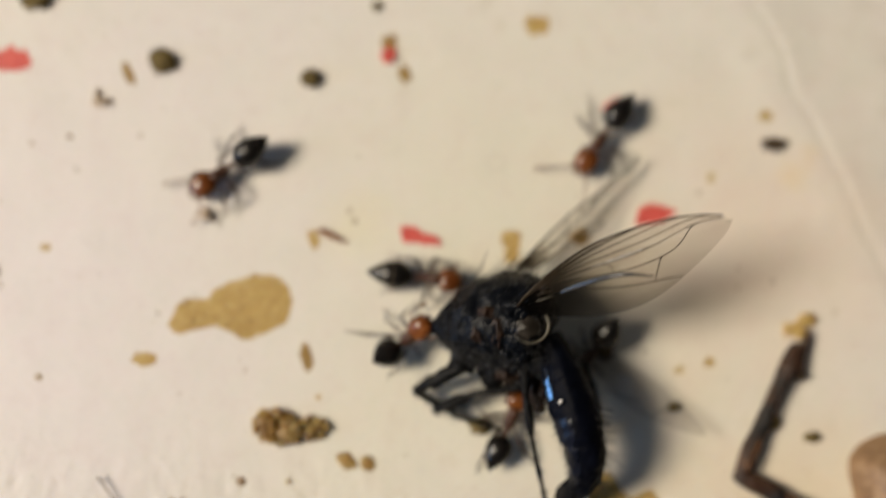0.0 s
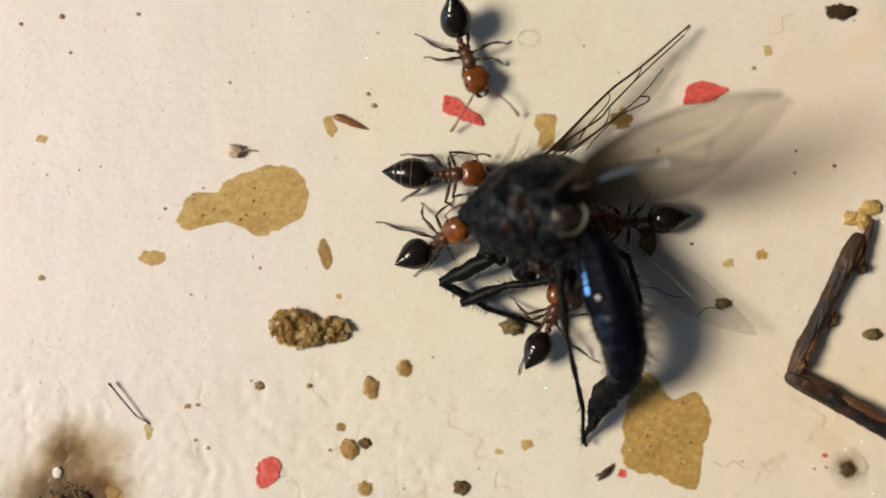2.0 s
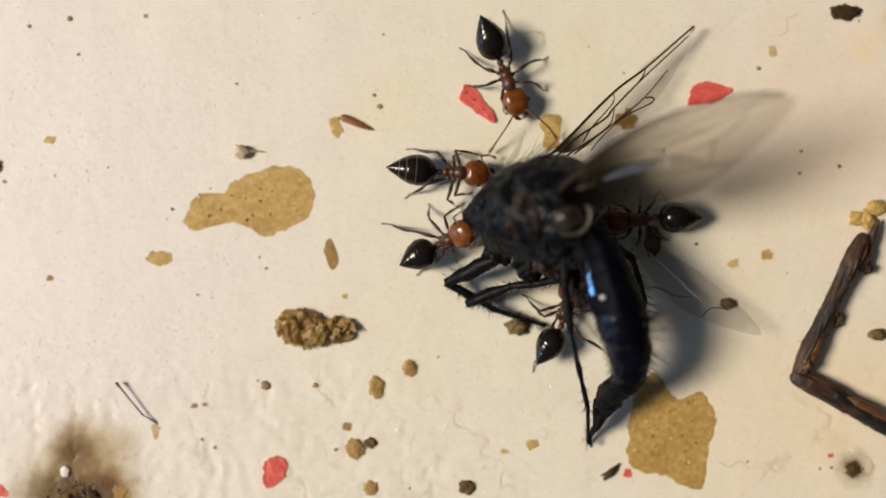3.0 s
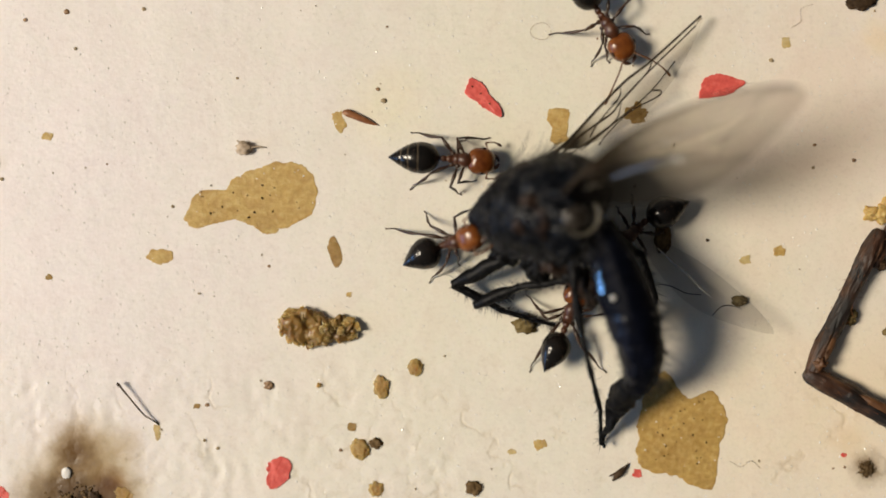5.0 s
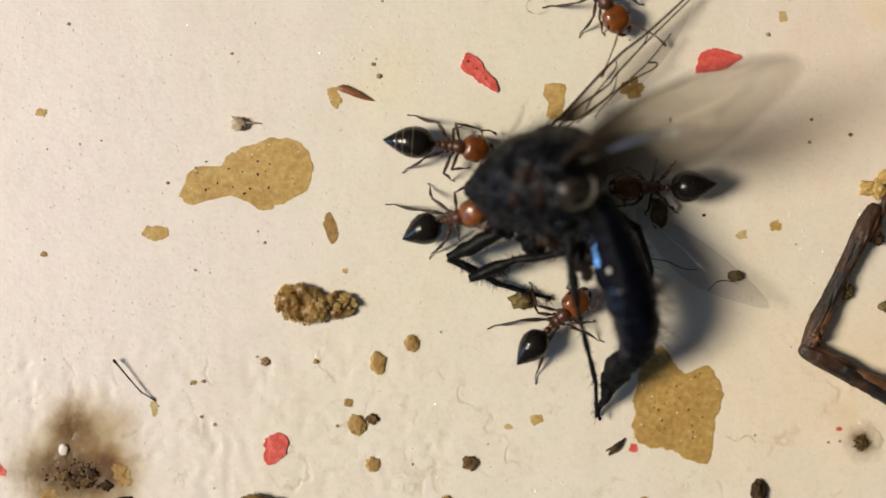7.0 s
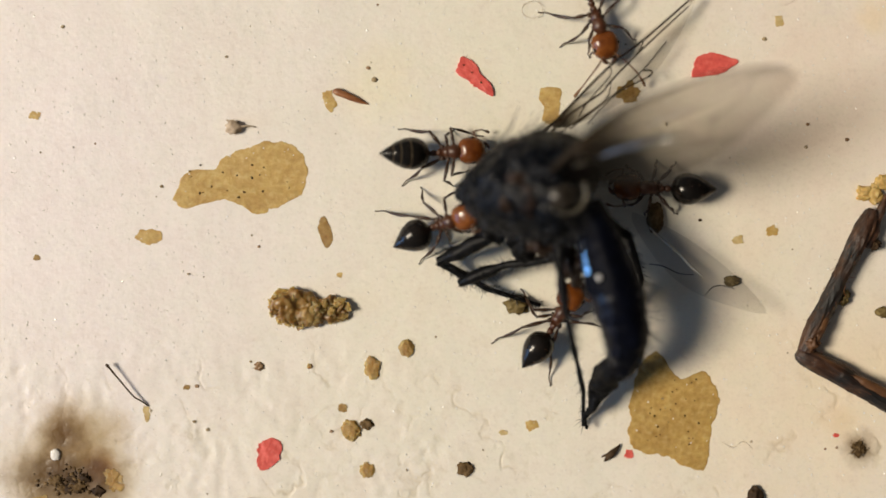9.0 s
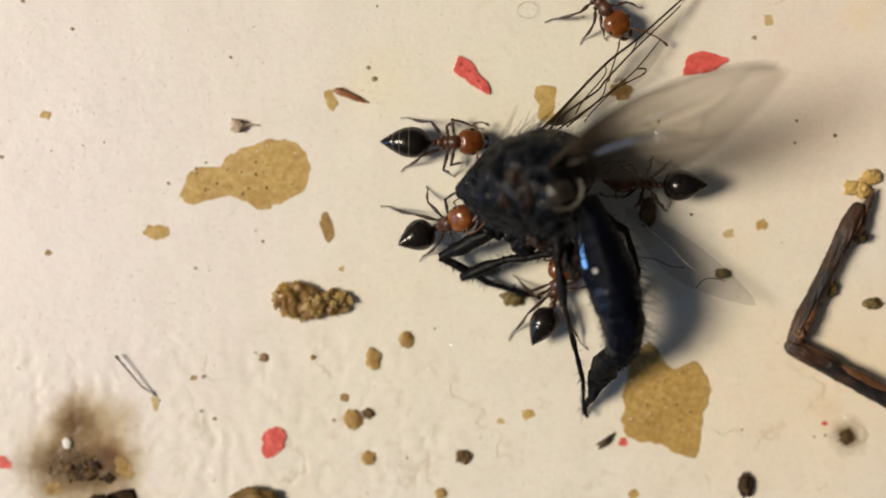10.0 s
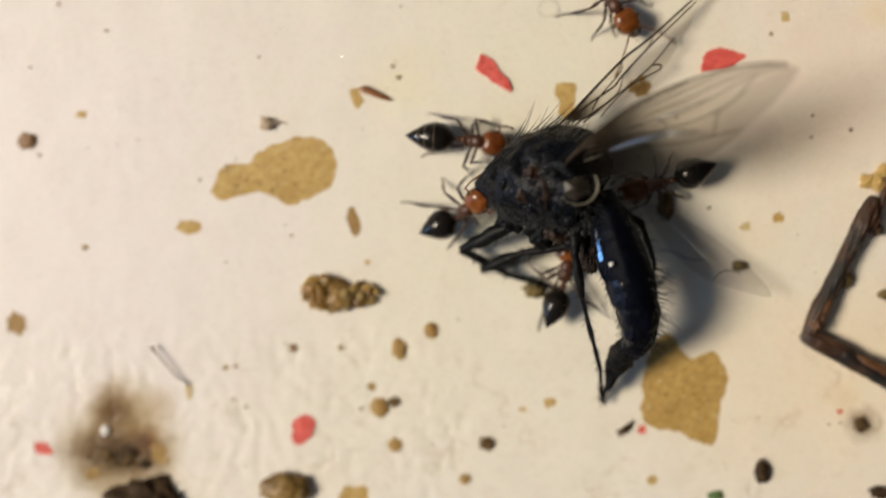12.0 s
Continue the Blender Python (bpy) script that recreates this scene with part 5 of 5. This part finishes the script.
# loose grit and glassy grains of the plaster, too small to count
def scatter(name, count, sizes, sink, material, label, category, seed):
    rnd = random.Random(seed)
    bm = bmesh.new()
    bmesh.ops.create_icosphere(bm, subdivisions=1, radius=1)
    base = [v.co.copy() for v in bm.verts]
    tris = [[v.index for v in f.verts] for f in bm.faces]
    bm.free()
    verts, faces = [], []
    for i in range(count):
        x, y, r = rnd.uniform(-20, 20), rnd.uniform(-12, 15), rnd.choice(sizes)
        if (x + 14.3) ** 2 + (y + 9.2) ** 2 < 6.5:
            continue
        a, b, z = rnd.uniform(0.7, 1.5), rnd.uniform(0.7, 1.5), ground_height(x, y)
        turn = Euler((rnd.uniform(0, 6), rnd.uniform(0, 6), rnd.uniform(0, 6))).to_matrix()
        start = len(verts)
        for p in base:
            q = turn @ p * rnd.uniform(0.8, 1.2)
            verts.append(((x + q.x * r * a) * MM, (y + q.y * r * b) * MM, (z + q.z * r * 0.8 + sink * r) * MM))
        faces += [[start + k for k in t] for t in tris]
    me = bpy.data.meshes.new(name)
    me.from_pydata(verts, [], faces)
    me.materials.append(material)
    return tagged(new(name, me), label, category, kind="stuff")


scatter("grit", 60, (0.025, 0.03, 0.04, 0.06), 0.4, M_TAN, "fine scattered brown grit", "grit", 77)
# grains whose white colour carries part of the floor's glints
scatter("plaster_grains", 4800, (0.012, 0.016, 0.022, 0.034), 0.0, M_GLASSY, "tiny glinting white grains of plaster", "grains", 78)
rnd = random.Random(83)
bm = bmesh.new()
for i in range(70):
    x, y = rnd.gauss(-14.5, 0.60), rnd.gauss(-9.85, 0.30)
    r = rnd.choice((0.02, 0.03, 0.045, 0.06, 0.09, 0.16))
    ball((x, y, ground_height(x, y) + 0.01), (r * rnd.uniform(0.8, 1.5), r, min(0.025, r * 0.4)), 3 if r > 0.1 else 1, bm, rough=0.9, freq=2.4, seed=i, keen=0.6, mat=rnd.choice((0, 0, 1)))
tagged(part("blot_crumbs", bm, (M_TUFT, M_DARK, M_HUSK), None, "dark brown crumbly dirt on the stained plaster"), category="dirt", kind="stuff")
rnd = random.Random(79)
pepper = [mesh_of(ball((0, 0, 0), (1, rnd.uniform(0.6, 1), 0.6), 1, rough=0.4, seed=i), "speck", (M_DARK, M_TUFT)[i % 2]) for i in range(4)]
for chip_ob, spots in ((moved_chip, ((-0.62, 0.12), (0.30, -0.10), (-0.2, 0.05))),):
    for i, (x, y) in enumerate(spots):
        g = new("speck", pepper[i % 4])
        g.parent = chip_ob
        g.matrix_basis = mm(x, y, 0.09) @ Matrix.Diagonal((0.05, 0.05, 0.05, 1))
for big, sx, sy, count in ((big_flakes[0], 1.15, 0.40, 18), (big_flakes[1], 0.75, 0.85, 24)):
    for i in range(count):
        g = new("speck", pepper[i % 4])
        g.parent = big
        k = rnd.choice((0.03, 0.04, 0.055)) * (1.25 if big is big_flakes[0] else 1)
        g.matrix_basis = mm(rnd.uniform(-1.7, 1.7) * sx, rnd.uniform(-1.7, 1.7) * sy, 0.022, 0, 0, rnd.uniform(0, 360)) @ Matrix.Diagonal((k, k, k, 1))

# ---- what moves: seconds, waist x, y, heading, body lift, gaster turn, gaster lift ----
ANT_ROWS = {
    "banded": (
    (0.0, 0.11, 3.19, -6.2, 0.0, 1.6, 0.0),
    (0.3, 0.26, 3.5, 2.1, 0.0, -3.6, 0.0),
    (0.5, 0.13, 3.4, -2.8, 0.0, 1.8, 0.0),
    (1.0, 0.03, 3.05, -4.4, 0.0, 1.2, 0.0),
    (1.5, -0.11, 2.83, -1.4, 0.0, -3.0, 0.0),
    (2.0, -0.11, 2.84, 1.5, 0.0, -4.8, 0.0),
    (2.5, -0.02, 2.98, -0.0, 0.0, -7.8, 0.0),
    (3.0, -0.17, 2.97, -2.8, 0.0, -1.8, 6.8),
    (5.0, -0.24, 3.33, -4.5, 0.0, 3.1, 0.0),
    (5.5, -0.21, 3.31, -3.0, 0.0, -1.5, 0.0),
    (6.0, -0.29, 3.26, -3.1, 0.0, 1.7, 0.0),
    (6.5, -0.32, 3.1, -4.6, 0.0, -0.1, 0.0),
    (7.0, -0.29, 2.95, -7.4, 0.0, 2.6, 0.0),
    (9.0, -0.29, 2.73, 3.7, 0.0, -2.9, 15.7),
    (9.5, -0.21, 3.02, -0.5, 0.0, -3.1, 0.0),
    (10.0, -0.19, 3.03, 0.8, 0.0, -2.5, 0.0),
    (10.5, -0.15, 2.88, -0.6, 0.0, 1.1, 0.0),
    (11.0, -0.21, 3.01, 7.4, 0.0, -5.9, 8.3),
    (11.5, -0.1, 3.2, -12.6, 0.0, 7.5, 0.0),
    (12.0, -0.14, 3.07, -8.1, 0.0, 3.9, 0.0),
    ),
    "tugging": (
    (0.0, -0.49, 0.21, 37.7, 45.6, -2.9, 36.3),
    (0.3, -0.39, 0.26, 37.5, 45.6, -4.9, 38.4),
    (0.5, -0.23, 0.48, 38.5, 45.6, -1.2, 36.3),
    (1.0, -0.34, 0.42, 38.4, 45.6, 7.4, 35.6),
    (1.5, -0.3, 0.48, 46.8, 45.6, -4.5, 0.0),
    (2.0, -0.19, 0.02, 33.6, 45.6, -7.7, 14.0),
    (2.5, -0.04, -0.35, 34.8, 45.6, -8.2, 0.0),
    (3.0, -0.22, 0.03, 26.5, 45.6, 0.6, 10.2),
    (5.0, -0.26, -0.03, 16.4, 45.1, 10.4, 0.0),
    (5.5, -0.26, -0.01, 15.0, 39.5, 14.2, 9.2),
    (6.0, -0.24, -0.02, 12.2, 33.8, 11.7, 15.0),
    (6.5, -0.2, -0.15, 18.6, 40.4, 9.8, 0.0),
    (7.0, -0.1, -0.03, 16.4, 39.1, 7.6, 0.0),
    (9.0, -0.28, -0.1, 18.1, 31.7, 8.7, 0.0),
    (9.5, -0.13, -0.2, 14.4, 36.5, 11.7, 0.0),
    (10.0, -0.1, -0.33, 21.0, 45.6, 2.1, 16.3),
    (10.5, -0.3, -0.18, 34.4, 45.6, -3.0, 30.7),
    (11.0, -0.29, -0.3, 37.0, 45.6, -9.9, 15.3),
    (11.5, -0.26, -0.15, 21.5, 45.6, 3.2, 5.9),
    (12.0, -0.12, -0.16, 40.5, 45.6, -20.1, 0.0),
    ),
    "under_leg": (
    (0.0, 4.02, -3.44, 69.9, 0.0, -5.6, 0.0),
    (0.3, 4.01, -3.59, 67.9, 0.0, -2.3, 0.0),
    (0.5, 4.24, -3.26, 67.5, 0.0, -8.8, 11.0),
    (1.0, 4.44, -3.38, 72.6, 0.0, -27.1, 14.1),
    (1.5, 4.38, -3.36, 65.4, 0.0, -9.1, 6.0),
    (2.0, 4.32, -3.33, 71.5, 0.0, -13.7, 10.2),
    (2.5, 4.32, -3.23, 68.2, 0.0, -12.9, 10.2),
    (3.0, 4.63, -3.19, 73.3, 0.0, -17.7, 7.3),
    (5.0, 4.43, -3.38, 70.3, 0.0, -8.0, 9.8),
    (5.5, 3.82, -4.41, 53.1, 0.0, -4.3, 0.0),
    (6.0, 3.96, -4.21, 46.0, 0.0, 7.6, 0.0),
    (6.5, 4.14, -4.19, 48.1, 0.0, 4.0, 0.0),
    (7.0, 3.88, -4.28, 42.6, 0.0, 6.3, 0.0),
    (9.0, 4.19, -4.15, 58.0, 0.0, -5.9, 0.0),
    (9.5, 4.38, -4.01, 73.8, 0.0, -20.1, 2.6),
    (10.0, 4.50, -3.48, 76.4, 0.0, -15.0, 0.0),
    (10.5, 4.36, -3.39, 86.1, 0.0, -30.6, 11.6),
    (11.0, 4.26, -3.30, 81.7, 0.0, -21.6, 13.2),
    (11.5, 4.17, -3.10, 79.4, 0.0, -20.4, 12.8),
    (12.0, 4.12, -3.07, 79.2, 0.0, -13.8, 7.2),
    ),
    "shaded": (
    (0.0, 7.92, 0.31, -129.7, 0.0, 6.6, 41.4),
    (0.3, 8.07, 0.42, -146.0, 0.0, 9.0, 41.4),
    (0.5, 7.96, 0.55, -141.7, 0.0, -0.0, 41.4),
    (1.0, 7.9, 0.49, -143.0, 0.0, 10.6, 41.4),
    (1.5, 8.06, 0.85, -144.5, 0.0, -3.9, 31.4),
    (2.0, 8.22, 1.07, -176.1, 0.0, 1.7, 0.0),
    (2.5, 8.34, 1.07, -181.9, 0.0, 3.3, 0.0),
    (3.0, 8.45, 1.18, -173.9, 0.0, -7.1, 0.0),
    (5.0, 7.64, 0.94, -138.4, 0.0, -18.3, 0.0),
    (5.5, 8.31, 1.02, -164.6, 0.0, -0.6, 0.0),
    (6.0, 8.62, 1.19, -181.6, 0.0, 9.3, 14.3),
    (6.5, 8.57, 1.31, -195.3, 0.0, 20.3, 17.9),
    (7.0, 8.68, 1.2, -181.7, 0.0, 6.8, 22.8),
    (9.0, 8.83, 1.34, -182.6, 0.0, 1.5, 0.0),
    (9.5, 8.78, 1.25, -188.3, 0.0, 9.6, 13.0),
    (10.0, 8.84, 1.29, -189.2, 0.0, 8.7, 22.6),
    (10.5, 8.84, 1.27, -178.3, 0.0, -1.3, 21.1),
    (11.0, 8.78, 1.18, -180.7, 0.0, 0.0, 13.7),
    (11.5, 8.67, 1.23, -171.9, 0.0, -12.3, 40.9),
    (12.0, 8.61, 1.31, -165.7, 0.0, 6.9, 9.3),
    ),
    "wing_side": (
    (0.0, 8.49, 9.74, -123.2, 0.0, -3.1, 0.0),
    (0.1, 8.46, 9.72, -123.6, 0.0, -5.6, 0.0),
    (0.2, 7.87, 9.67, -129.4, 0.0, -6.3, 0.0),
    (0.3, 7.34, 9.33, -136.8, 0.0, -4.7, 0.0),
    (0.5, 5.86, 8.06, -144.6, 0.0, -4.8, 0.0),
    (0.7, 5.07, 7.21, -125.2, 0.0, -10.6, 27.7),
    (1.0, 3.11, 6.76, -138.8, 0.0, -4.1, 26.2),
    (1.3, 2.17, 7.4, -174.8, 0.0, 4.1, 28.4),
    (1.5, 0.05, 6.88, -144.4, 0.0, -7.9, 0.0),
    (1.7, 0.74, 7.74, -108.2, 0.0, -10.2, 20.0),
    (2.0, 0.89, 8.16, -66.5, 0.0, -12.3, 36.2),
    (2.3, 2.15, 7.68, -55.4, 0.0, 0.4, 0.0),
    (2.5, 2.15, 7.51, -53.9, 0.0, -6.7, 21.6),
    (3.0, 2.27, 7.34, -68.1, 0.0, 3.7, 23.3),
    (5.0, 5.72, 8.99, -55.9, 0.0, 0.8, 18.8),
    (5.5, 6.03, 8.51, -60.3, 0.0, 9.4, 13.3),
    (6.0, 5.87, 8.73, -40.2, 0.0, -4.3, 0.0),
    (6.5, 6.18, 8.8, -39.9, 0.0, 8.1, 32.0),
    (7.0, 5.6, 9.06, -54.0, 0.0, 0.5, 16.9),
    (8.8, 5.8, 8.33, -77.2, 0.0, -9.5, 0.0),
    (9.0, 5.79, 8.46, -70.9, 0.0, -12.6, 0.0),
    (9.5, 6.26, 8.63, -56.1, 0.0, 4.2, 2.4),
    (10.0, 5.95, 8.91, -49.0, 0.0, -7.9, 0.0),
    (10.5, 5.94, 8.77, -75.1, 0.0, -2.8, 0.0),
    (11.0, 5.5, 8.68, -88.7, 0.0, 3.3, 0.0),
    (11.5, 5.46, 8.3, -77.8, 0.0, -6.0, 0.0),
    (12.0, 5.63, 8.99, -50.8, 0.0, -1.4, 0.0),
    ),
    "runner": (
    (0.0, -7.53, 7.91, -143.6, 0.0, -0.3, 18.1),
    (0.1, -7.67, 7.22, -117.1, 0.0, -0.9, 0.0),
    (0.2, -7.81, 7.3, -104.6, 0.0, -17.0, 0.0),
    (0.3, -7.48, 5.42, -76.6, 0.0, -2.6, 16.1),
    (0.4, -6.99, 3.66, -74.3, 0.0, -11.3, 21.3),
    (0.5, -6.35, 2.0, -61.4, 0.0, 1.1, 28.7),
    (0.6, -5.37, 0.31, -30.8, 0.0, -9.5, 26.3),
    (0.7, -4.3, -0.52, -16.5, 0.0, -8.1, 29.0),
    (0.8, -4.49, -0.3, -3.0, 0.0, 2.8, 19.9),
    (0.9, -4.04, -0.23, -11.1, 0.0, -6.7, 19.0),
    (1.0, -3.86, 0.18, -16.3, 0.0, -4.2, 0.0),
    (1.1, -3.89, -0.29, -51.6, 0.0, 3.1, 9.9),
    (1.2, -3.5, -1.35, -67.9, 0.0, 5.7, 0.0),
    (1.3, -2.6, -2.3, -59.6, 0.0, 9.5, 0.0),
    (1.4, -1.95, -3.35, -33.2, 0.0, 6.5, 32.9),
    (1.5, -1.68, -3.9, -16.7, 0.0, -2.5, 18.9),
    (1.6, -2.07, -3.63, -25.2, 0.0, 6.9, 23.7),
    (1.7, -1.9, -4.76, -72.5, 0.0, 10.7, 29.5),
    (1.8, -2.38, -7.17, -94.6, 0.0, -6.8, 29.0),
    (1.9, -2.21, -9.7, -101.4, 0.0, 0.8, 40.9),
    (2.0, -2.02, -12.75, -98.6, 0.0, 1.8, 11.8),
    (2.4, -2.01, -18.83, -90.0, 0.0, 0.0, 14.0),
    (2.8, -2.05, -20.21, -90.1, 0.0, 0.0, 13.3),
    (12.0, -2.05, -20.21, -90.1, 0.0, 0.0, 13.3),
    ),
}
FLY_ROWS = ((0, 0.07, -0.15, 0.34), (0.5, 0.21, -0.04, 1.61), (1, 0.19, 0.02, 1.45), (1.5, 0.15, 0.11, 0.43), (2, 0.08, 0.12, -0.11), (2.5, 0, 0, 0), (3, 0.07, 0.10, -0.06),
            (5, 0.05, 0.01, 1.08), (5.5, 0.09, 0.05, 0.98), (6, 0.11, -0.01, 1.52), (6.5, -0.01, 0.02, 1.40), (7, 0.03, 0.11, 1.02), (9, -0.12, 0.08, -0.20), (9.5, -0.11, 0.0, 1.33),
            (10, 0.01, 0.04, 0.39), (10.5, -0.03, 0.04, -0.56), (11, -0.19, -0.13, -0.12), (11.5, -0.11, -0.24, 2.11), (12, -0.09, 0.08, 0.46))


# where feet are set down later on: ant, leg (front, middle, hind of the left side, then of the right), seconds, foot x, y
FEET = {
    "banded": {0: ((0.0, 2.0, 0.60), (1.0, 2.0, 0.95), (2.5, 2.0, 0.75), (5.0, 1.85, 0.95), (9.5, 2.2, 0.55), (12.0, 2.1, 0.75)),
               2: ((0.0, -1.25, 0.80), (2.5, -1.25, 0.86), (9.5, -1.0, 0.95), (12.0, -1.2, 0.85)),
               5: ((0.0, -1.3, -0.85), (2.5, -1.24, -1.01), (5.0, -1.0, -1.2), (9.5, -1.08, -1.05), (12.0, -1.3, -0.9))},
    "tugging": {1: ((0.0, 0.5, 1.7), (2.5, 0.65, 1.45), (3.0, 0.5, 1.6), (5.0, -0.27, 1.54), (7.0, -0.1, 1.7), (9.5, 0.1, 1.9), (10.0, 0.3, 1.8), (10.5, 0.6, 1.5), (12.0, 0.6, 1.5)),
                2: ((0.0, -1.45, 1.90), (2.5, -1.26, 2.05), (3.0, -1.4, 1.7), (5.0, -1.77, 1.21), (9.5, -1.87, 1.32), (10.5, -1.4, 1.9), (12.0, -1.3, 2.0)),
                5: ((0.0, -1.1, -0.75), (2.5, -1.23, -0.6), (5.0, -0.85, -1.27), (9.5, -0.85, -1.11), (10.5, -1.1, -0.8), (12.0, -1.2, -0.7))},
    "under_leg": {2: ((0.0, -1.8, 0.5), (3.0, -1.82, 0.45), (5.0, -1.75, 0.6), (5.5, -1.7, 1.2), (9.0, -1.55, 1.6), (10.0, -1.7, 1.3), (11.0, -1.8, 0.7), (12.0, -1.8, 0.6)),
                  5: ((0.0, -0.6, -1.7), (3.0, -0.12, -1.7), (5.0, -0.6, -1.7), (5.5, -1.4, -1.75), (9.0, -2.0, -1.35), (10.0, -1.2, -1.7), (11.0, -0.5, -1.7), (12.0, -0.5, -1.7))},
    "wing_side": {1: ((2.5, 0.52, 1.90), (3.0, 0.55, 1.9), (10.5, 0.10, 1.95), (12.0, 0.4, 1.9)),
                  2: ((2.5, -1.80, 1.05), (3.0, -1.85, 0.95), (5.0, -1.6, 1.1), (10.5, -1.5, 0.95), (12.0, -1.5, 1.0)),
                  4: ((2.5, 0.34, -1.60), (3.0, 0.40, -1.6), (5.0, 1.65, -1.25), (9.0, 1.28, -1.75), (10.5, 1.62, -1.75), (12.0, 1.5, -1.6)),
                  5: ((2.5, -1.15, -1.15), (3.0, -1.1, -1.2), (5.0, -0.26, -1.95), (9.0, -0.32, -1.9), (10.5, 0.14, -2.0), (11.0, 0.5, -1.7), (12.0, -0.2, -1.9))},
}


legs = {name: made[1] for name, made in built.items()}
stances = {"banded": BANDED, "tugging": TUGGING, "under_leg": UNDER, "shaded": SHADED, "wing_side": WINGSIDE, "runner": RUNNING}


def place_legs(name, strides=(), swing=0.0):
    """Strides from start to end of each stretch, two threes of legs in turn; between them each foot swings to where it is set down."""
    for k, (leg, (kx, ky, fx, fy)) in enumerate(zip(legs[name], stances[name])):
        base = leg.matrix_basis.copy()
        root = base.translation / MM
        side, three = (1 if k < 3 else -1), (1 if (k % 3 + k // 3) % 2 == 0 else -1)
        rows = []
        first = math.atan2(fy - root.y, fx - root.x)
        for t, x, y in FEET.get(name, {}).get(k, ()):
            turn = math.degrees(math.atan2(y - root.y, x - root.x) - first)
            rows.append((t, (turn + 180) % 360 - 180))
        planned = rows or [(0.0, 0.0)]
        for start, end in strides:
            rows = [r for r in rows if r[0] < start - 0.01 or r[0] > end + 0.05]
            for i in range(round((end - start) / 0.1) + 1):
                t = start + 0.1 * i
                rest = float(np.interp(t, [r[0] for r in planned], [r[1] for r in planned]))
                rows.append((t, rest + side * three * swing * (1 if i % 2 == 0 else -1)))
            rows.append((end + 0.2, float(np.interp(end + 0.2, [r[0] for r in planned], [r[1] for r in planned]))))
        if rows:
            rows.sort()
            if rows[0][0] > 0:
                rows.insert(0, (0.0, rows[0][1]))
            if rows[-1][0] < 12.0:
                rows.append((12.0, rows[-1][1]))
            walk(leg, [(t, base @ mm(0, 0, 0, 0, 0, turn)) for t, turn in rows])


def motions():
    for name, rows in ANT_ROWS.items():
        ant = built[name][0]
        gaster = next(o for o in ant.children if o.name.startswith("gaster"))
        thorax = next(o for o in ant.children if o.name.startswith("thorax"))
        walk(ant, [(t, mm(x, y, 0, 0, 0, yaw)) for t, x, y, yaw, lift, turn, rise in rows])
        walk(gaster, [(t, mm(0, 0, 0.77, 0, rise, turn)) for t, x, y, yaw, lift, turn, rise in rows])
        walk(thorax, [(t, mm(0, 0, 0.72, 0, -lift, 0)) for t, x, y, yaw, lift, turn, rise in rows])
    place_legs("runner", ((0.0, 2.6),), 16)
    place_legs("wing_side", ((0.0, 2.2), (3.4, 4.4)), 12)
    for name in ("banded", "tugging", "under_leg"):
        place_legs(name)
    walk(fly, [(t, mm(2.5 + dx, 1.0 + dy, 0, 0, 0, turn)) for t, dx, dy, turn in FLY_ROWS])
    walk(moved_chip, [(t, mm(x, y, 0.0, 0, 0, a)) for t, x, y, a in ((0, 0.40, 4.98, -3), (1.5, 0.36, 4.99, -4), (1.7, 0.45, 5.02, -6), (2.0, 1.05, 5.38, -18), (2.3, 1.46, 5.70, -31), (2.5, 1.47, 5.70, -32), (12.0, 1.47, 5.70, -32))])
    # two food crumbs that the runner kicks aside
    for kicked, rows in ((tan_crumbs[0], ((0, -1.72, -4.69, 30), (1.32, -1.72, -4.69, 30), (1.40, -1.76, -4.84, 60), (1.50, -1.76, -4.96, 60), (1.65, -1.74, -4.92, 50), (1.78, -1.27, -4.78, 0), (12.0, -1.27, -4.78, 0))),
                         (tan_crumbs[1], ((0, -2.62, -4.56, 60), (1.30, -2.62, -4.56, 60), (1.40, -2.64, -5.34, 10), (1.55, -2.63, -5.42, -20), (1.65, -2.63, -5.42, -20), (1.80, -2.59, -5.51, 10), (12.0, -2.59, -5.51, 10)))):
        walk(kicked, [(t, mm(x, y, ground_height(x, y), 0, 0, a)) for t, x, y, a in rows])
    walk(scrap, [(t, mm(x, y, 0.0, 0, 0, a)) for t, x, y, a in ((0, -8.78, 5.80, -40), (0.1, -8.7, 5.6, -30), (0.3, -8.28, 4.96, -12), (0.5, -7.83, 3.82, 0), (1.0, -7.83, 3.80, 0), (12.0, -7.83, 3.80, 0))])


motions()
